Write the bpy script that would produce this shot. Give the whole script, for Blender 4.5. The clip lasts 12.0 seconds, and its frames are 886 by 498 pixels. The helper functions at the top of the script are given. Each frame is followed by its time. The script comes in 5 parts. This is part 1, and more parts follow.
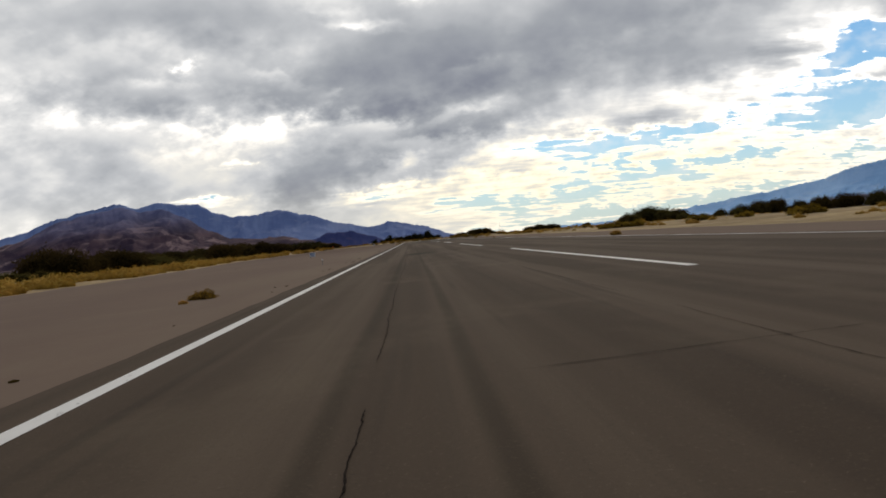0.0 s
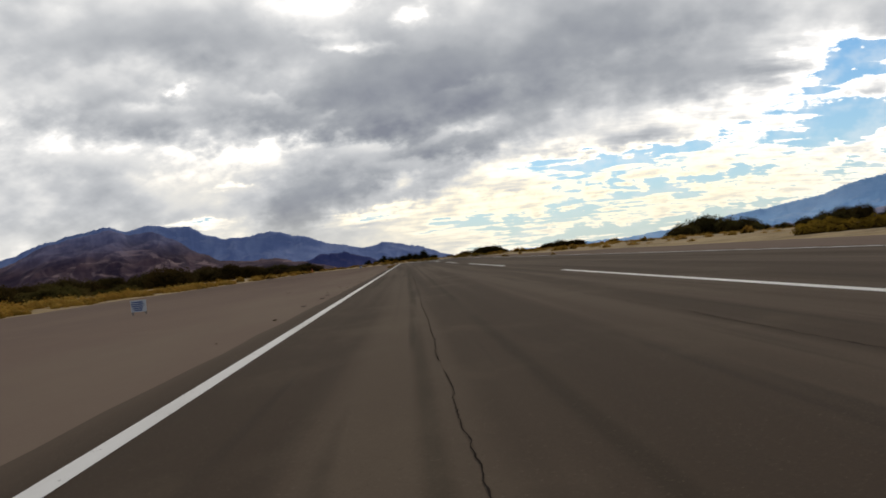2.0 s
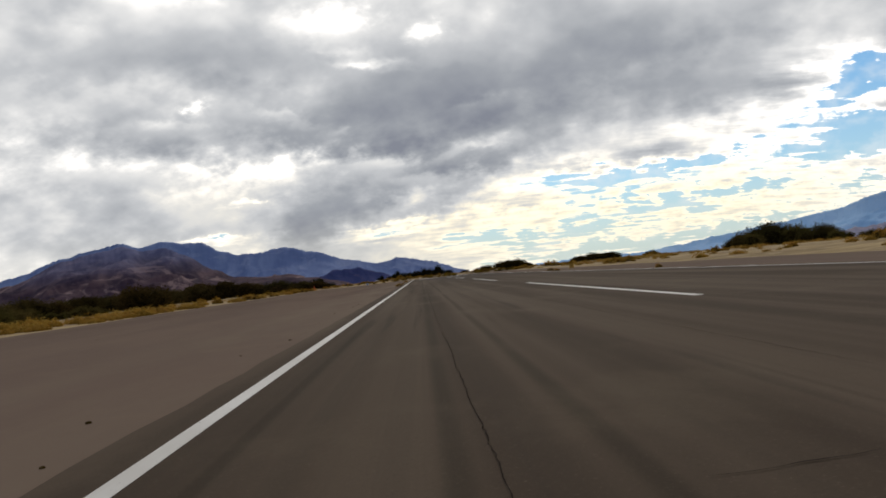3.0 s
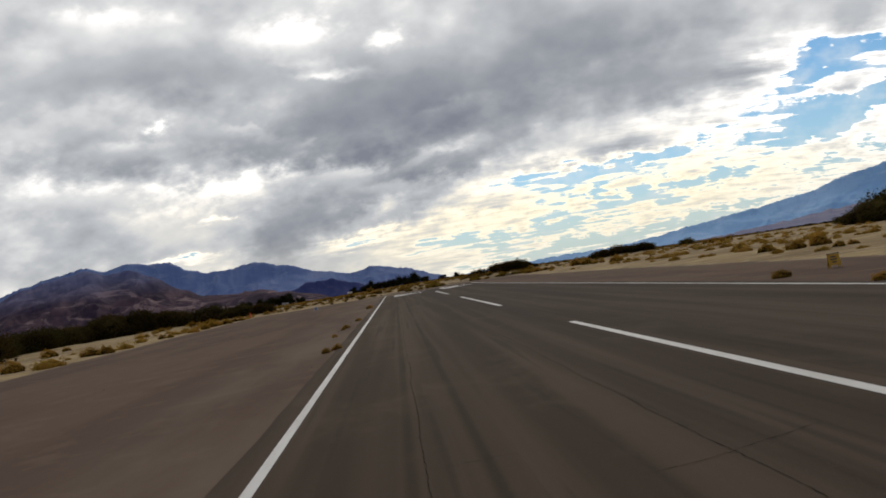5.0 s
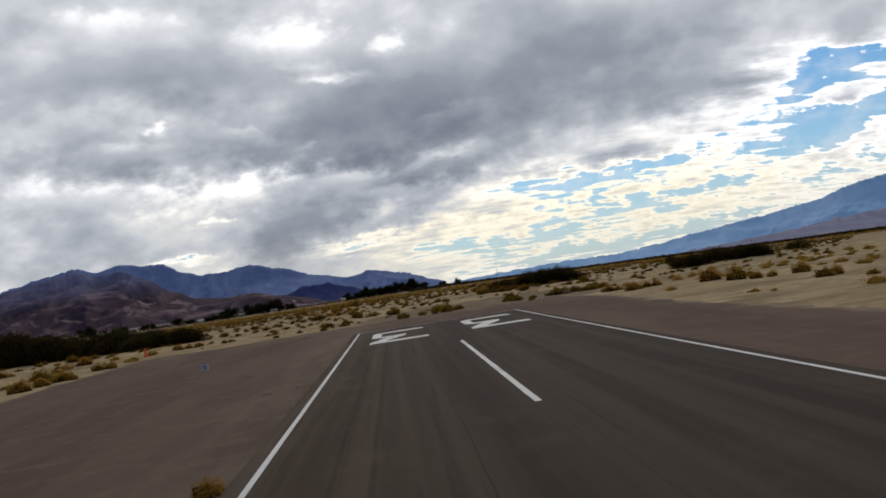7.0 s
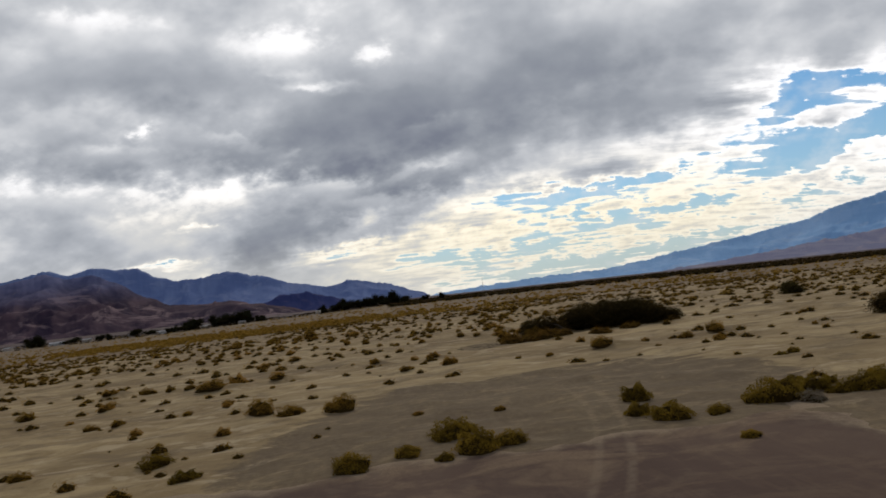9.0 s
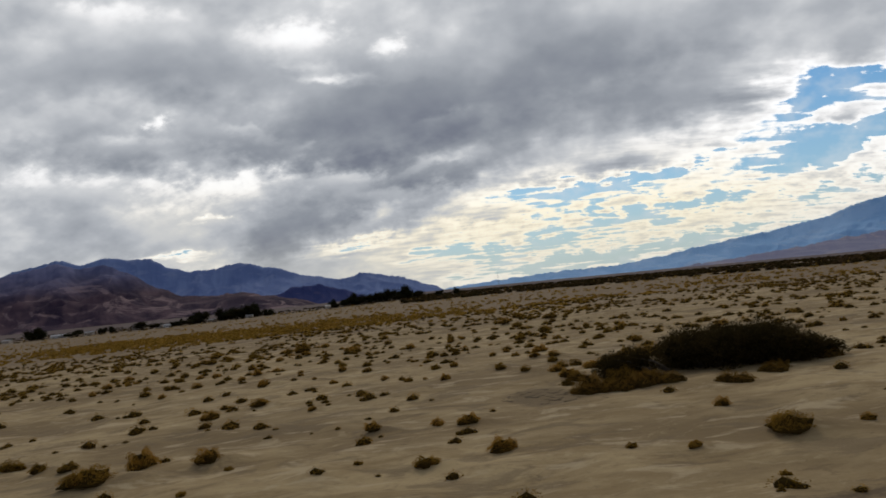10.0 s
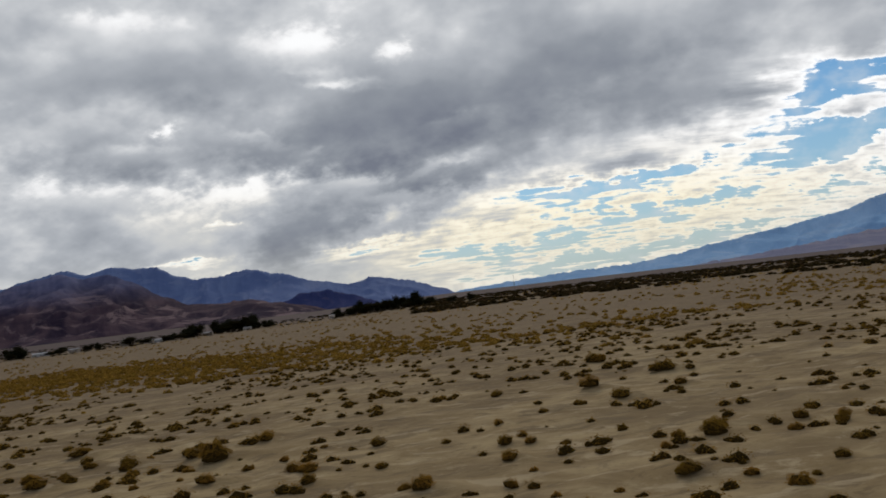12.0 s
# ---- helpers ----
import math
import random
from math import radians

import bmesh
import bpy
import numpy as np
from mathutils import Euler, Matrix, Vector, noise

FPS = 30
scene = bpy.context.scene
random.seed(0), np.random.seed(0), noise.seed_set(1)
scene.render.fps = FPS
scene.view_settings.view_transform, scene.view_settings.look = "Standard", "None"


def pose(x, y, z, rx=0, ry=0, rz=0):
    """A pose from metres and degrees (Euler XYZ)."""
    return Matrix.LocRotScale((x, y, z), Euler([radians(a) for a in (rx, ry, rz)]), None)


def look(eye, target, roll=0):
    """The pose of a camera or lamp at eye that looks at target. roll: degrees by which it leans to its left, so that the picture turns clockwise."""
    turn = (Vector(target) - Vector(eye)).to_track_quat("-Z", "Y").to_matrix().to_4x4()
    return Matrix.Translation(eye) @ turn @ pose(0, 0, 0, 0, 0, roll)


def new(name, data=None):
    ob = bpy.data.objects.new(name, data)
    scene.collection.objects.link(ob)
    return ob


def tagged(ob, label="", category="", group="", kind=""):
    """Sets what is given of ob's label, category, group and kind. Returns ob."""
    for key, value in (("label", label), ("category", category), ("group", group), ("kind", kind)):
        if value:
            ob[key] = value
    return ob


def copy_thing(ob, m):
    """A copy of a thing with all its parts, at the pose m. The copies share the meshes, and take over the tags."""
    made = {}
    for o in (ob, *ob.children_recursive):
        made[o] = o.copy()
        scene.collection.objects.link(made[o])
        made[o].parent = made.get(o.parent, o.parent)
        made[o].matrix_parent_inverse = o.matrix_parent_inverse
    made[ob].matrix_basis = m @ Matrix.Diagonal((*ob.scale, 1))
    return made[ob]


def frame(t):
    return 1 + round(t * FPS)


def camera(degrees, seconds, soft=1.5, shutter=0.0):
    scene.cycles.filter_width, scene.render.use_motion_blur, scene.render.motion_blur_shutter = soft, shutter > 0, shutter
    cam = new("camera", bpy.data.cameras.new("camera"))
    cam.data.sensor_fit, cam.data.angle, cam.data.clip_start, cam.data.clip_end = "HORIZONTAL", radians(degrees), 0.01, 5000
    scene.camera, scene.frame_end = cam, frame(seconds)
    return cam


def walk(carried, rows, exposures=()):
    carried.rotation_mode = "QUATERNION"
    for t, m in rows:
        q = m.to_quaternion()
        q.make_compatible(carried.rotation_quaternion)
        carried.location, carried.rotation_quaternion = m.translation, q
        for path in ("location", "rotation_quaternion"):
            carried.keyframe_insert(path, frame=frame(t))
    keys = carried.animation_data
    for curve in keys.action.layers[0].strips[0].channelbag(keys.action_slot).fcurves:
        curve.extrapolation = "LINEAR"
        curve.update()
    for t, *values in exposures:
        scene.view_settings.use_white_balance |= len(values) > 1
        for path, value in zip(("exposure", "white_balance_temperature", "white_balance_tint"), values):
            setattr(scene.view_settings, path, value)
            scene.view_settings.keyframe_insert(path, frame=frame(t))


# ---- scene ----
cam = camera(57.7, 12.0, soft=1.75)
# seconds, eye, target, roll
PATH = [
    (0, (-6.01, -310.72, 1.167), (-2.26, -210.81, -0.403), -5.19),
    (0.5, (-5.97, -294.29, 1.246), (-3.25, -194.33, 0.351), -5.75),
    (1, (-6.36, -277.68, 1.189), (-3.48, -177.72, 0.968), -5.56),
    (1.5, (-6.35, -261.20, 1.235), (-1.59, -161.32, 1.825), -5.80),
    (2, (-6.68, -244.06, 1.173), (-2.05, -144.17, 2.036), -5.78),
    (2.5, (-6.49, -226.51, 1.280), (-3.28, -126.57, 3.040), -6.44),
    (3, (-6.73, -208.28, 1.254), (-3.62, -108.37, 4.186), -5.99),
    (5, (-6.42, -135.40, 2.630), (0.06, -35.66, 5.770), -9.33),
    (5.5, (-6.08, -116.83, 3.059), (1.86, -17.20, 6.328), -9.63),
    (6, (-5.71, -97.27, 3.633), (2.61, 2.33, 6.755), -9.31),
    (6.5, (-5.01, -78.41, 4.165), (2.47, 21.27, 6.925), -9.47),
    (7, (-4.37, -59.32, 4.705), (2.40, 40.38, 8.424), -8.63),
    (9, (-1.47, 16.90, 8.229), (7.66, 116.37, 13.043), -7.24),
    (9.5, (-0.69, 35.93, 9.156), (7.80, 135.46, 13.746), -6.60),
    (10, (-0.18, 54.91, 10.411), (7.22, 154.55, 14.628), -6.57),
    (10.5, (0.49, 73.75, 11.322), (7.47, 173.43, 15.119), -7.71),
    (11, (1.03, 92.45, 12.216), (7.42, 192.15, 16.680), -7.08),
    (11.5, (1.92, 111.14, 13.058), (8.02, 210.82, 18.224), -7.24),
    (12, (2.57, 129.87, 14.321), (8.83, 229.56, 18.944), -7.72),
]
walk(cam, [(t, look(eye, target, roll)) for t, eye, target, roll in PATH], [(0, 0.2, 6680, 10), (3, 0.18, 6650, 10), (5, 0.08, 6580, 10), (5.5, 0.05, 6450, 10), (6, 0.02, 6350, 11), (7, -0.02, 6250, 11), (9, -0.08, 6360, 11), (9.5, -0.09, 6360, 11), (10.2, -0.18, 6350, 10), (11, -0.17, 6350, 10), (12, -0.19, 6330, 10)])

# ---------------------------------------------------------------- nodes
class Net:
    """A small helper round a node tree."""

    def __init__(self, tree):
        self.tree = tree
        tree.nodes.clear()

    def node(self, kind):
        return self.tree.nodes.new(kind)

    def put(self, socket, value):
        if isinstance(value, bpy.types.NodeSocket):
            self.tree.links.new(value, socket)
        else:
            socket.default_value = value

    def math(self, op, a, b=0.0, c=0.0, clamp=False):
        n = self.node("ShaderNodeMath")
        n.operation, n.use_clamp = op, clamp
        for socket, value in zip(n.inputs, (a, b, c)):
            self.put(socket, value)
        return n.outputs[0]

    def dot(self, v, w):
        n = self.node("ShaderNodeVectorMath")
        n.operation = "DOT_PRODUCT"
        self.put(n.inputs[0], v)
        self.put(n.inputs[1], w)
        return n.outputs["Value"]

    def noise(self, vector, scale, detail=4.0, rough=0.55, distortion=0.0):
        n = self.node("ShaderNodeTexNoise")
        self.put(n.inputs["Vector"], vector)
        for key, value in (("Scale", scale), ("Detail", detail), ("Roughness", rough), ("Distortion", distortion)):
            n.inputs[key].default_value = value
        return n.outputs["Fac"]

    def mapping(self, vector, scale=(1, 1, 1), rotation=(0, 0, 0), location=(0, 0, 0)):
        n = self.node("ShaderNodeMapping")
        self.put(n.inputs["Vector"], vector)
        n.inputs["Scale"].default_value = scale
        n.inputs["Rotation"].default_value = rotation
        n.inputs["Location"].default_value = location
        return n.outputs[0]

    def ramp(self, fac, lo, hi, smooth=True):
        n = self.node("ShaderNodeMapRange")
        n.interpolation_type = "SMOOTHSTEP" if smooth else "LINEAR"
        self.put(n.inputs["Value"], fac)
        self.put(n.inputs["From Min"], lo)
        self.put(n.inputs["From Max"], hi)
        return n.outputs[0]

    def mix(self, fac, a, b, blend="MIX"):
        n = self.node("ShaderNodeMix")
        n.data_type, n.blend_type = "RGBA", blend
        self.put(n.inputs[0], fac)
        for socket, value in ((n.inputs[6], a), (n.inputs[7], b)):
            self.put(socket, (*value, 1) if isinstance(value, tuple) else value)
        return n.outputs[2]


# ---------------------------------------------------------------- sky and light
SUN_AZ, SUN_EL = 8.0, 34.0
world = bpy.data.worlds.new("sky")
scene.world = world
world.use_nodes = True
net = Net(world.node_tree)
ray = net.node("ShaderNodeTexCoord").outputs["Generated"]
clear = net.node("ShaderNodeTexSky")
clear.sky_type, clear.sun_disc = "NISHITA", False
clear.sun_elevation, clear.sun_rotation, clear.dust_density = radians(SUN_EL), radians(SUN_AZ), 1.2
way = net.node("ShaderNodeSeparateXYZ")
net.put(way.inputs[0], ray)

# The cloud layer as a flat ceiling, seen ever more slantwise towards the horizon.
height = net.math("ADD", net.math("MAXIMUM", way.outputs[2], 0.0), 0.55)
ceiling_at = net.node("ShaderNodeCombineXYZ")
net.put(ceiling_at.inputs[0], net.math("DIVIDE", way.outputs[0], height))
net.put(ceiling_at.inputs[1], net.math("DIVIDE", way.outputs[1], height))
layer = net.mapping(ceiling_at.outputs[0], rotation=(0, 0, radians(10)))
soft = net.noise(layer, 7.0, 3.5, 0.5)
puff = net.noise(net.mapping(layer, location=(3.7, 1.2, 0.0)), 17.0, 3.5, 0.52)
shred = net.noise(net.mapping(layer, scale=(0.85, 1.0, 1.0), location=(9.1, 4.4, 0.0)), 36.0, 5.0, 0.6)
slant = net.math("ADD", net.math("MAXIMUM", way.outputs[2], 0.0), 0.16)
low_at = net.node("ShaderNodeCombineXYZ")
net.put(low_at.inputs[0], net.math("DIVIDE", way.outputs[0], slant))
net.put(low_at.inputs[1], net.math("DIVIDE", way.outputs[1], slant))
streak = net.noise(net.mapping(low_at.outputs[0], scale=(0.5, 1.0, 1.0), rotation=(0, 0, radians(8)), location=(2.2, 6.4, 0.0)), 8.5, 5.0, 0.56)
bend = net.noise(net.mapping(layer, location=(5.2, 8.3, 0.0)), 11.0, 5.0, 0.6)

# A tangent sheet over the sky ahead, square to the camera at six seconds, where clouds are placed to fit its view; one
# unit is about four degrees.
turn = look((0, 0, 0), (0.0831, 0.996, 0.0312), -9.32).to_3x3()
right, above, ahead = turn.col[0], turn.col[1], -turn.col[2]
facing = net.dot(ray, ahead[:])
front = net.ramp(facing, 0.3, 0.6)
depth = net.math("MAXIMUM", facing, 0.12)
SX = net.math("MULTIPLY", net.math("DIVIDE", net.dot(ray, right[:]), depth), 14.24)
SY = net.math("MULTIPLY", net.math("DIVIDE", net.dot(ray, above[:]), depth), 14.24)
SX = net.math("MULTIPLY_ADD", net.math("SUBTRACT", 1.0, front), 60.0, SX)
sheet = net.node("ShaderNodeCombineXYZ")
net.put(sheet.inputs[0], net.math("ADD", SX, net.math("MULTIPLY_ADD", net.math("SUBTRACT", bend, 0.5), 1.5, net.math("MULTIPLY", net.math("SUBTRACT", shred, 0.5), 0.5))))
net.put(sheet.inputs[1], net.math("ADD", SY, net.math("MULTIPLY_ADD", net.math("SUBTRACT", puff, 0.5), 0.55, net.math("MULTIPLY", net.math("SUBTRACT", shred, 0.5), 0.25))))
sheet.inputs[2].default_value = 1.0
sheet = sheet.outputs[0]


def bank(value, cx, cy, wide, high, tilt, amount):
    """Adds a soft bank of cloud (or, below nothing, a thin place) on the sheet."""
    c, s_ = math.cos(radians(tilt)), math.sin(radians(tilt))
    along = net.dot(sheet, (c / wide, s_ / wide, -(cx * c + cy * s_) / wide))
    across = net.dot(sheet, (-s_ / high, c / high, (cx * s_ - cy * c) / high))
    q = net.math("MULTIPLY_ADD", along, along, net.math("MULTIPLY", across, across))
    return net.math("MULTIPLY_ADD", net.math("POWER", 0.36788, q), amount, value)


def total(banks, start):
    value = start
    for b in banks:
        value = bank(value, *b)
    return value


# middle on the sheet, half length and half height, lean, thickness
HIGH_DECK = [
    (-1.4, 2.15, 2.0, 0.75, 8, 0.36), (0.5, 2.9, 2.6, 0.8, 15, 0.25), (2.2, 3.5, 2.6, 0.8, 12, 0.16), (4.5, 2.9, 1.1, 0.38, 15, 0.3), (3.0, 2.7, 1.2, 0.4, 10, 0.16),
    (-4.8, 2.9, 2.6, 0.45, 0, 0.24), (-7.2, 2.7, 1.2, 0.4, 0, 0.10), (-7.2, 1.8, 1.1, 0.4, 0, 0.12), (-3.4, 1.75, 1.5, 0.28, -4, 0.22), (-5.3, 1.5, 1.2, 0.26, 0, 0.16), (3.6, 4.1, 1.6, 0.5, 5, 0.08),
]
LOW_DECK = [
    (-2.9, 0.2, 0.95, 0.5, 15, 0.27), (-2.1, 0.85, 1.2, 0.4, 20, 0.2), (-3.3, 0.05, 0.55, 0.33, 25, 0.24), (-0.6, 1.32, 1.5, 0.17, 22, 0.28), (0.6, 1.7, 1.0, 0.2, 20, 0.14),
    (-0.9, 0.6, 0.9, 0.2, 38, 0.24), (-7.0, 0.3, 1.7, 0.8, 0, 0.12), (-5.6, -0.05, 1.3, 0.5, 0, 0.10), (2.3, 1.6, 0.8, 0.2, 15, 0.28), (3.2, 1.86, 0.7, 0.16, 15, 0.22), (0.4, 0.7, 0.6, 0.15, 10, 0.22), (7.1, 4.0, 0.5, 0.25, 10, 0.16),
]
THIN_HIGH = [
    (-2.8, 3.78, 0.7, 0.25, 4, -0.40), (-3.5, 3.8, 0.5, 0.22, 0, -0.12), (-1.25, 3.66, 0.3, 0.17, 15, -0.38), (-2.3, 3.06, 0.6, 0.11, 3, -0.34), (-2.7, 3.3, 0.6, 0.14, 0, -0.2), (-5.4, 2.13, 0.18, 0.1, 0, -0.42),
    (-3.6, 2.0, 0.7, 0.14, -14, -0.18), (-2.7, 1.8, 0.35, 0.13, 12, -0.22), (-6.9, 4.1, 0.6, 0.2, 0, -0.16), (-5.8, 4.1, 1.6, 0.4, 0, -0.12), (-7.7, 3.4, 0.5, 0.3, 0, -0.14), (-0.1, 2.5, 0.5, 0.12, 15, -0.2),
]
THIN_LOW = [
    (-5.0, 1.0, 1.5, 0.2, 3, -0.21), (-5.1, 0.7, 0.8, 0.2, 8, -0.10), (-5.4, 0.42, 0.7, 0.25, 15, -0.13), (-6.0, 1.76, 0.6, 0.16, 5, -0.22), (-7.2, 1.05, 0.9, 0.2, 0, -0.17), (-3.1, 1.31, 0.7, 0.15, 8, -0.27),
    (-1.9, 1.31, 0.6, 0.15, 0, -0.27), (-1.1, 1.1, 0.5, 0.11, 10, -0.3), (-0.2, 1.68, 0.7, 0.16, 15, -0.3), (-3.9, 1.1, 0.4, 0.12, 0, -0.12), (1.4, 2.0, 0.9, 0.15, 18, -0.12),
]
BLUE_HIGH = [
    (6.5, 3.42, 1.0, 0.26, 10, -0.62), (6.05, 3.0, 0.45, 0.3, 20, -0.42), (6.45, 2.3, 0.9, 0.34, 18, -0.52), (5.9, 1.88, 0.6, 0.18, 20, -0.32), (7.2, 2.5, 0.9, 0.24, 15, -0.45), (7.7, 2.95, 0.5, 0.28, 10, -0.4),
    (6.85, 2.86, 0.75, 0.14, 14, 0.42), (7.5, 2.38, 0.55, 0.15, 18, 0.4), (6.55, 1.5, 0.9, 0.12, 15, -0.3), (6.7, 1.85, 0.5, 0.1, 15, 0.2), (5.1, 3.3, 0.7, 0.6, 30, -0.08),
]
BLUE_LOW = [
    (1.95, 1.25, 0.95, 0.16, 8, -0.5), (3.15, 1.5, 0.65, 0.13, 10, -0.42), (3.95, 1.76, 0.4, 0.11, 10, -0.36), (4.6, 2.13, 0.3, 0.06, 5, -0.24), (4.1, 1.15, 0.8, 0.12, 12, -0.36),
    (2.9, 0.8, 1.2, 0.16, 8, -0.36), (1.7, 0.35, 1.1, 0.12, 8, -0.34), (0.8, 0.02, 0.8, 0.1, 8, -0.26), (-1.75, 0.12, 0.8, 0.14, 14, -0.6), (-5.0, -0.26, 0.6, 0.06, 5, -0.42), (-4.4, 0.42, 0.3, 0.06, 10, -0.26), (-0.4, 0.0, 0.8, 0.12, 8, -0.34),
    (1.3, -0.12, 1.1, 0.11, 10, -0.36), (3.3, 0.24, 1.3, 0.13, 11, -0.40), (4.6, 0.62, 0.9, 0.12, 11, -0.34),
]
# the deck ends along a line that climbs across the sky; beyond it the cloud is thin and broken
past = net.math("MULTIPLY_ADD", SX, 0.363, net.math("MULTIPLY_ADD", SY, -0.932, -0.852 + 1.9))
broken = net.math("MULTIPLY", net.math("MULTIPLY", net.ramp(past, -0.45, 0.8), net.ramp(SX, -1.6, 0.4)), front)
thick = net.math("MULTIPLY_ADD", broken, -0.22, 0.44)
# low along the horizon the deck lifts
thick = net.math("MULTIPLY_ADD", net.math("MULTIPLY", net.ramp(way.outputs[2], 0.17, 0.05), net.math("SUBTRACT", front, broken, clamp=True)), -0.05, thick)
thick = net.math("MULTIPLY_ADD", net.math("MULTIPLY", net.ramp(way.outputs[2], 0.14, 0.03), broken), 0.07, thick)
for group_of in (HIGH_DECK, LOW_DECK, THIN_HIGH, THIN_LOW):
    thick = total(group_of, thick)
# unseen cloud overhead and behind is thickened to dim the light on the ground
thick = net.math("MULTIPLY_ADD", net.ramp(way.outputs[2], 0.36, 0.62), 0.46, thick)
thick = net.math("MULTIPLY_ADD", net.ramp(facing, 0.55, 0.1), 0.24, thick)
thick = net.math("MULTIPLY_ADD", net.math("SUBTRACT", soft, 0.5), 0.62, thick)
thick = net.math("MULTIPLY_ADD", net.math("SUBTRACT", puff, 0.5), net.math("MULTIPLY_ADD", net.ramp(way.outputs[2], 0.26, 0.12), 0.04, 0.36), thick)
thick = net.math("MULTIPLY_ADD", net.math("SUBTRACT", shred, 0.5), net.math("MULTIPLY_ADD", net.ramp(thick, 0.42, 0.2), 0.4, 0.02), thick)
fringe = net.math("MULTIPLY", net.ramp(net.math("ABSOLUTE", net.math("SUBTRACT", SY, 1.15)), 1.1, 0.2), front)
thick = net.math("MULTIPLY_ADD", net.math("MULTIPLY_ADD", net.math("SUBTRACT", shred, 0.5), 0.28, net.math("MULTIPLY", net.math("SUBTRACT", puff, 0.5), 0.2)), fringe, thick)
thick = net.math("MULTIPLY_ADD", net.math("SUBTRACT", streak, 0.5), net.math("MULTIPLY", broken, 0.35), thick)
thick = net.math("SMOOTH_MAX", thick, 0.12, 0.12)
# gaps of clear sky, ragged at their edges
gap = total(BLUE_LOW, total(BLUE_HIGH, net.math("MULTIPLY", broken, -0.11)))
ragged = net.math("MULTIPLY_ADD", net.math("SUBTRACT", streak, 0.5), 1.7, net.math("MULTIPLY", net.math("SUBTRACT", shred, 0.5), 0.5))
thick = net.math("ADD", thick, net.math("MULTIPLY_ADD", ragged, net.math("MULTIPLY", net.math("MULTIPLY", gap, -3.5, clamp=True), 0.8), gap))
cloud = net.node("ShaderNodeValToRGB")
net.put(cloud.inputs[0], thick)
cloud.color_ramp.elements[0].color = (1.16, 1.15, 1.13, 1)
cloud.color_ramp.elements[1].color = (0.204, 0.222, 0.270, 1)
cloud.color_ramp.elements[0].position, cloud.color_ramp.elements[1].position = 0.10, 1.0
for at_, colour in ((0.24, (0.96, 0.95, 0.94, 1)), (0.36, (0.70, 0.71, 0.72, 1)), (0.52, (0.490, 0.510, 0.538, 1)), (0.74, (0.316, 0.338, 0.374, 1))):
    cloud.color_ramp.elements.new(at_).color = colour
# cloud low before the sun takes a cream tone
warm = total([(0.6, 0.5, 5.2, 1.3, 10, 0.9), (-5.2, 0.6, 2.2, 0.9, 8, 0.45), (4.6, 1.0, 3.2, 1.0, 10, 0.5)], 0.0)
warm = net.math("MULTIPLY", warm, net.ramp(way.outputs[2], 0.20, 0.05))
sunlit = net.mix(net.math("MULTIPLY", warm, net.ramp(thick, 0.52, 0.22)), cloud.outputs[0], net.mix(1.0, cloud.outputs[0], (1.02, 0.935, 0.73), "MULTIPLY"))
blue = net.mix(1.0, clear.outputs[0], (0.028, 0.050, 0.083), "MULTIPLY")
blue = net.mix(0.6, blue, net.mix(net.ramp(way.outputs[2], 0.03, 0.26), (0.42, 0.62, 0.68), (0.09, 0.33, 0.62)))
# thin veils whiten the gaps
veil = net.math("MULTIPLY", net.ramp(puff, 0.42, 0.68), 0.45)
blue = net.mix(veil, blue, (0.72, 0.78, 0.82))
sky = net.mix(net.ramp(thick, 0.07, -0.07), sunlit, blue)
# haze near the horizon is mixed into the sky colour and dims the cloud
sky = net.mix(net.math("MULTIPLY", net.ramp(way.outputs[2], 0.10, 0.0), 0.42), sky, (0.63, 0.61, 0.53))
back = net.node("ShaderNodeBackground")
net.put(back.inputs[0], sky)
back.inputs[1].default_value = 1.0
net.tree.links.new(back.outputs[0], net.node("ShaderNodeOutputWorld").inputs[0])

sun = bpy.data.lights.new("sun", "SUN")
sun.energy, sun.angle, sun.color = 0.86, radians(14), (1.0, 0.88, 0.70)
a, e = radians(SUN_AZ), radians(SUN_EL)
new("sun", sun).matrix_world = look((0, 0, 100), (-50 * math.sin(a), -50 * math.cos(a), 100 - 50 * math.tan(e)))

# ---------------------------------------------------------------- materials
def material(name, rough=0.9, spec=0.2):
    """A fresh material: its Net, the Principled node and the object-space place of the shaded point."""
    m = bpy.data.materials.new(name)
    m.use_nodes = True
    n = Net(m.node_tree)
    bsdf = n.node("ShaderNodeBsdfPrincipled")
    bsdf.inputs["Roughness"].default_value = rough
    bsdf.inputs["Specular IOR Level"].default_value = spec
    n.tree.links.new(bsdf.outputs[0], n.node("ShaderNodeOutputMaterial").inputs[0])
    place = n.node("ShaderNodeNewGeometry").outputs["Position"]
    return m, n, bsdf, place


def bump(n, bsdf, height, strength, distance):
    b = n.node("ShaderNodeBump")
    n.put(b.inputs["Height"], height)
    b.inputs["Strength"].default_value, b.inputs["Distance"].default_value = strength, distance
    n.tree.links.new(b.outputs[0], bsdf.inputs["Normal"])


def wheel_tracks(n, x, y):
    """Two pale ruts that bend away from the runway's end into the flats."""
    back = n.math("SUBTRACT", 78.0, y)
    off = n.math("ABSOLUTE", n.math("SUBTRACT", x, n.math("MULTIPLY_ADD", n.math("MULTIPLY", back, back), -0.0058, 12.1)))
    rut = n.ramp(n.math("ABSOLUTE", n.math("SUBTRACT", off, 0.75)), 0.34, 0.06)
    return n.math("MULTIPLY", rut, n.math("MULTIPLY", n.ramp(y, 43.0, 47.0), n.ramp(y, 80.0, 68.0)))


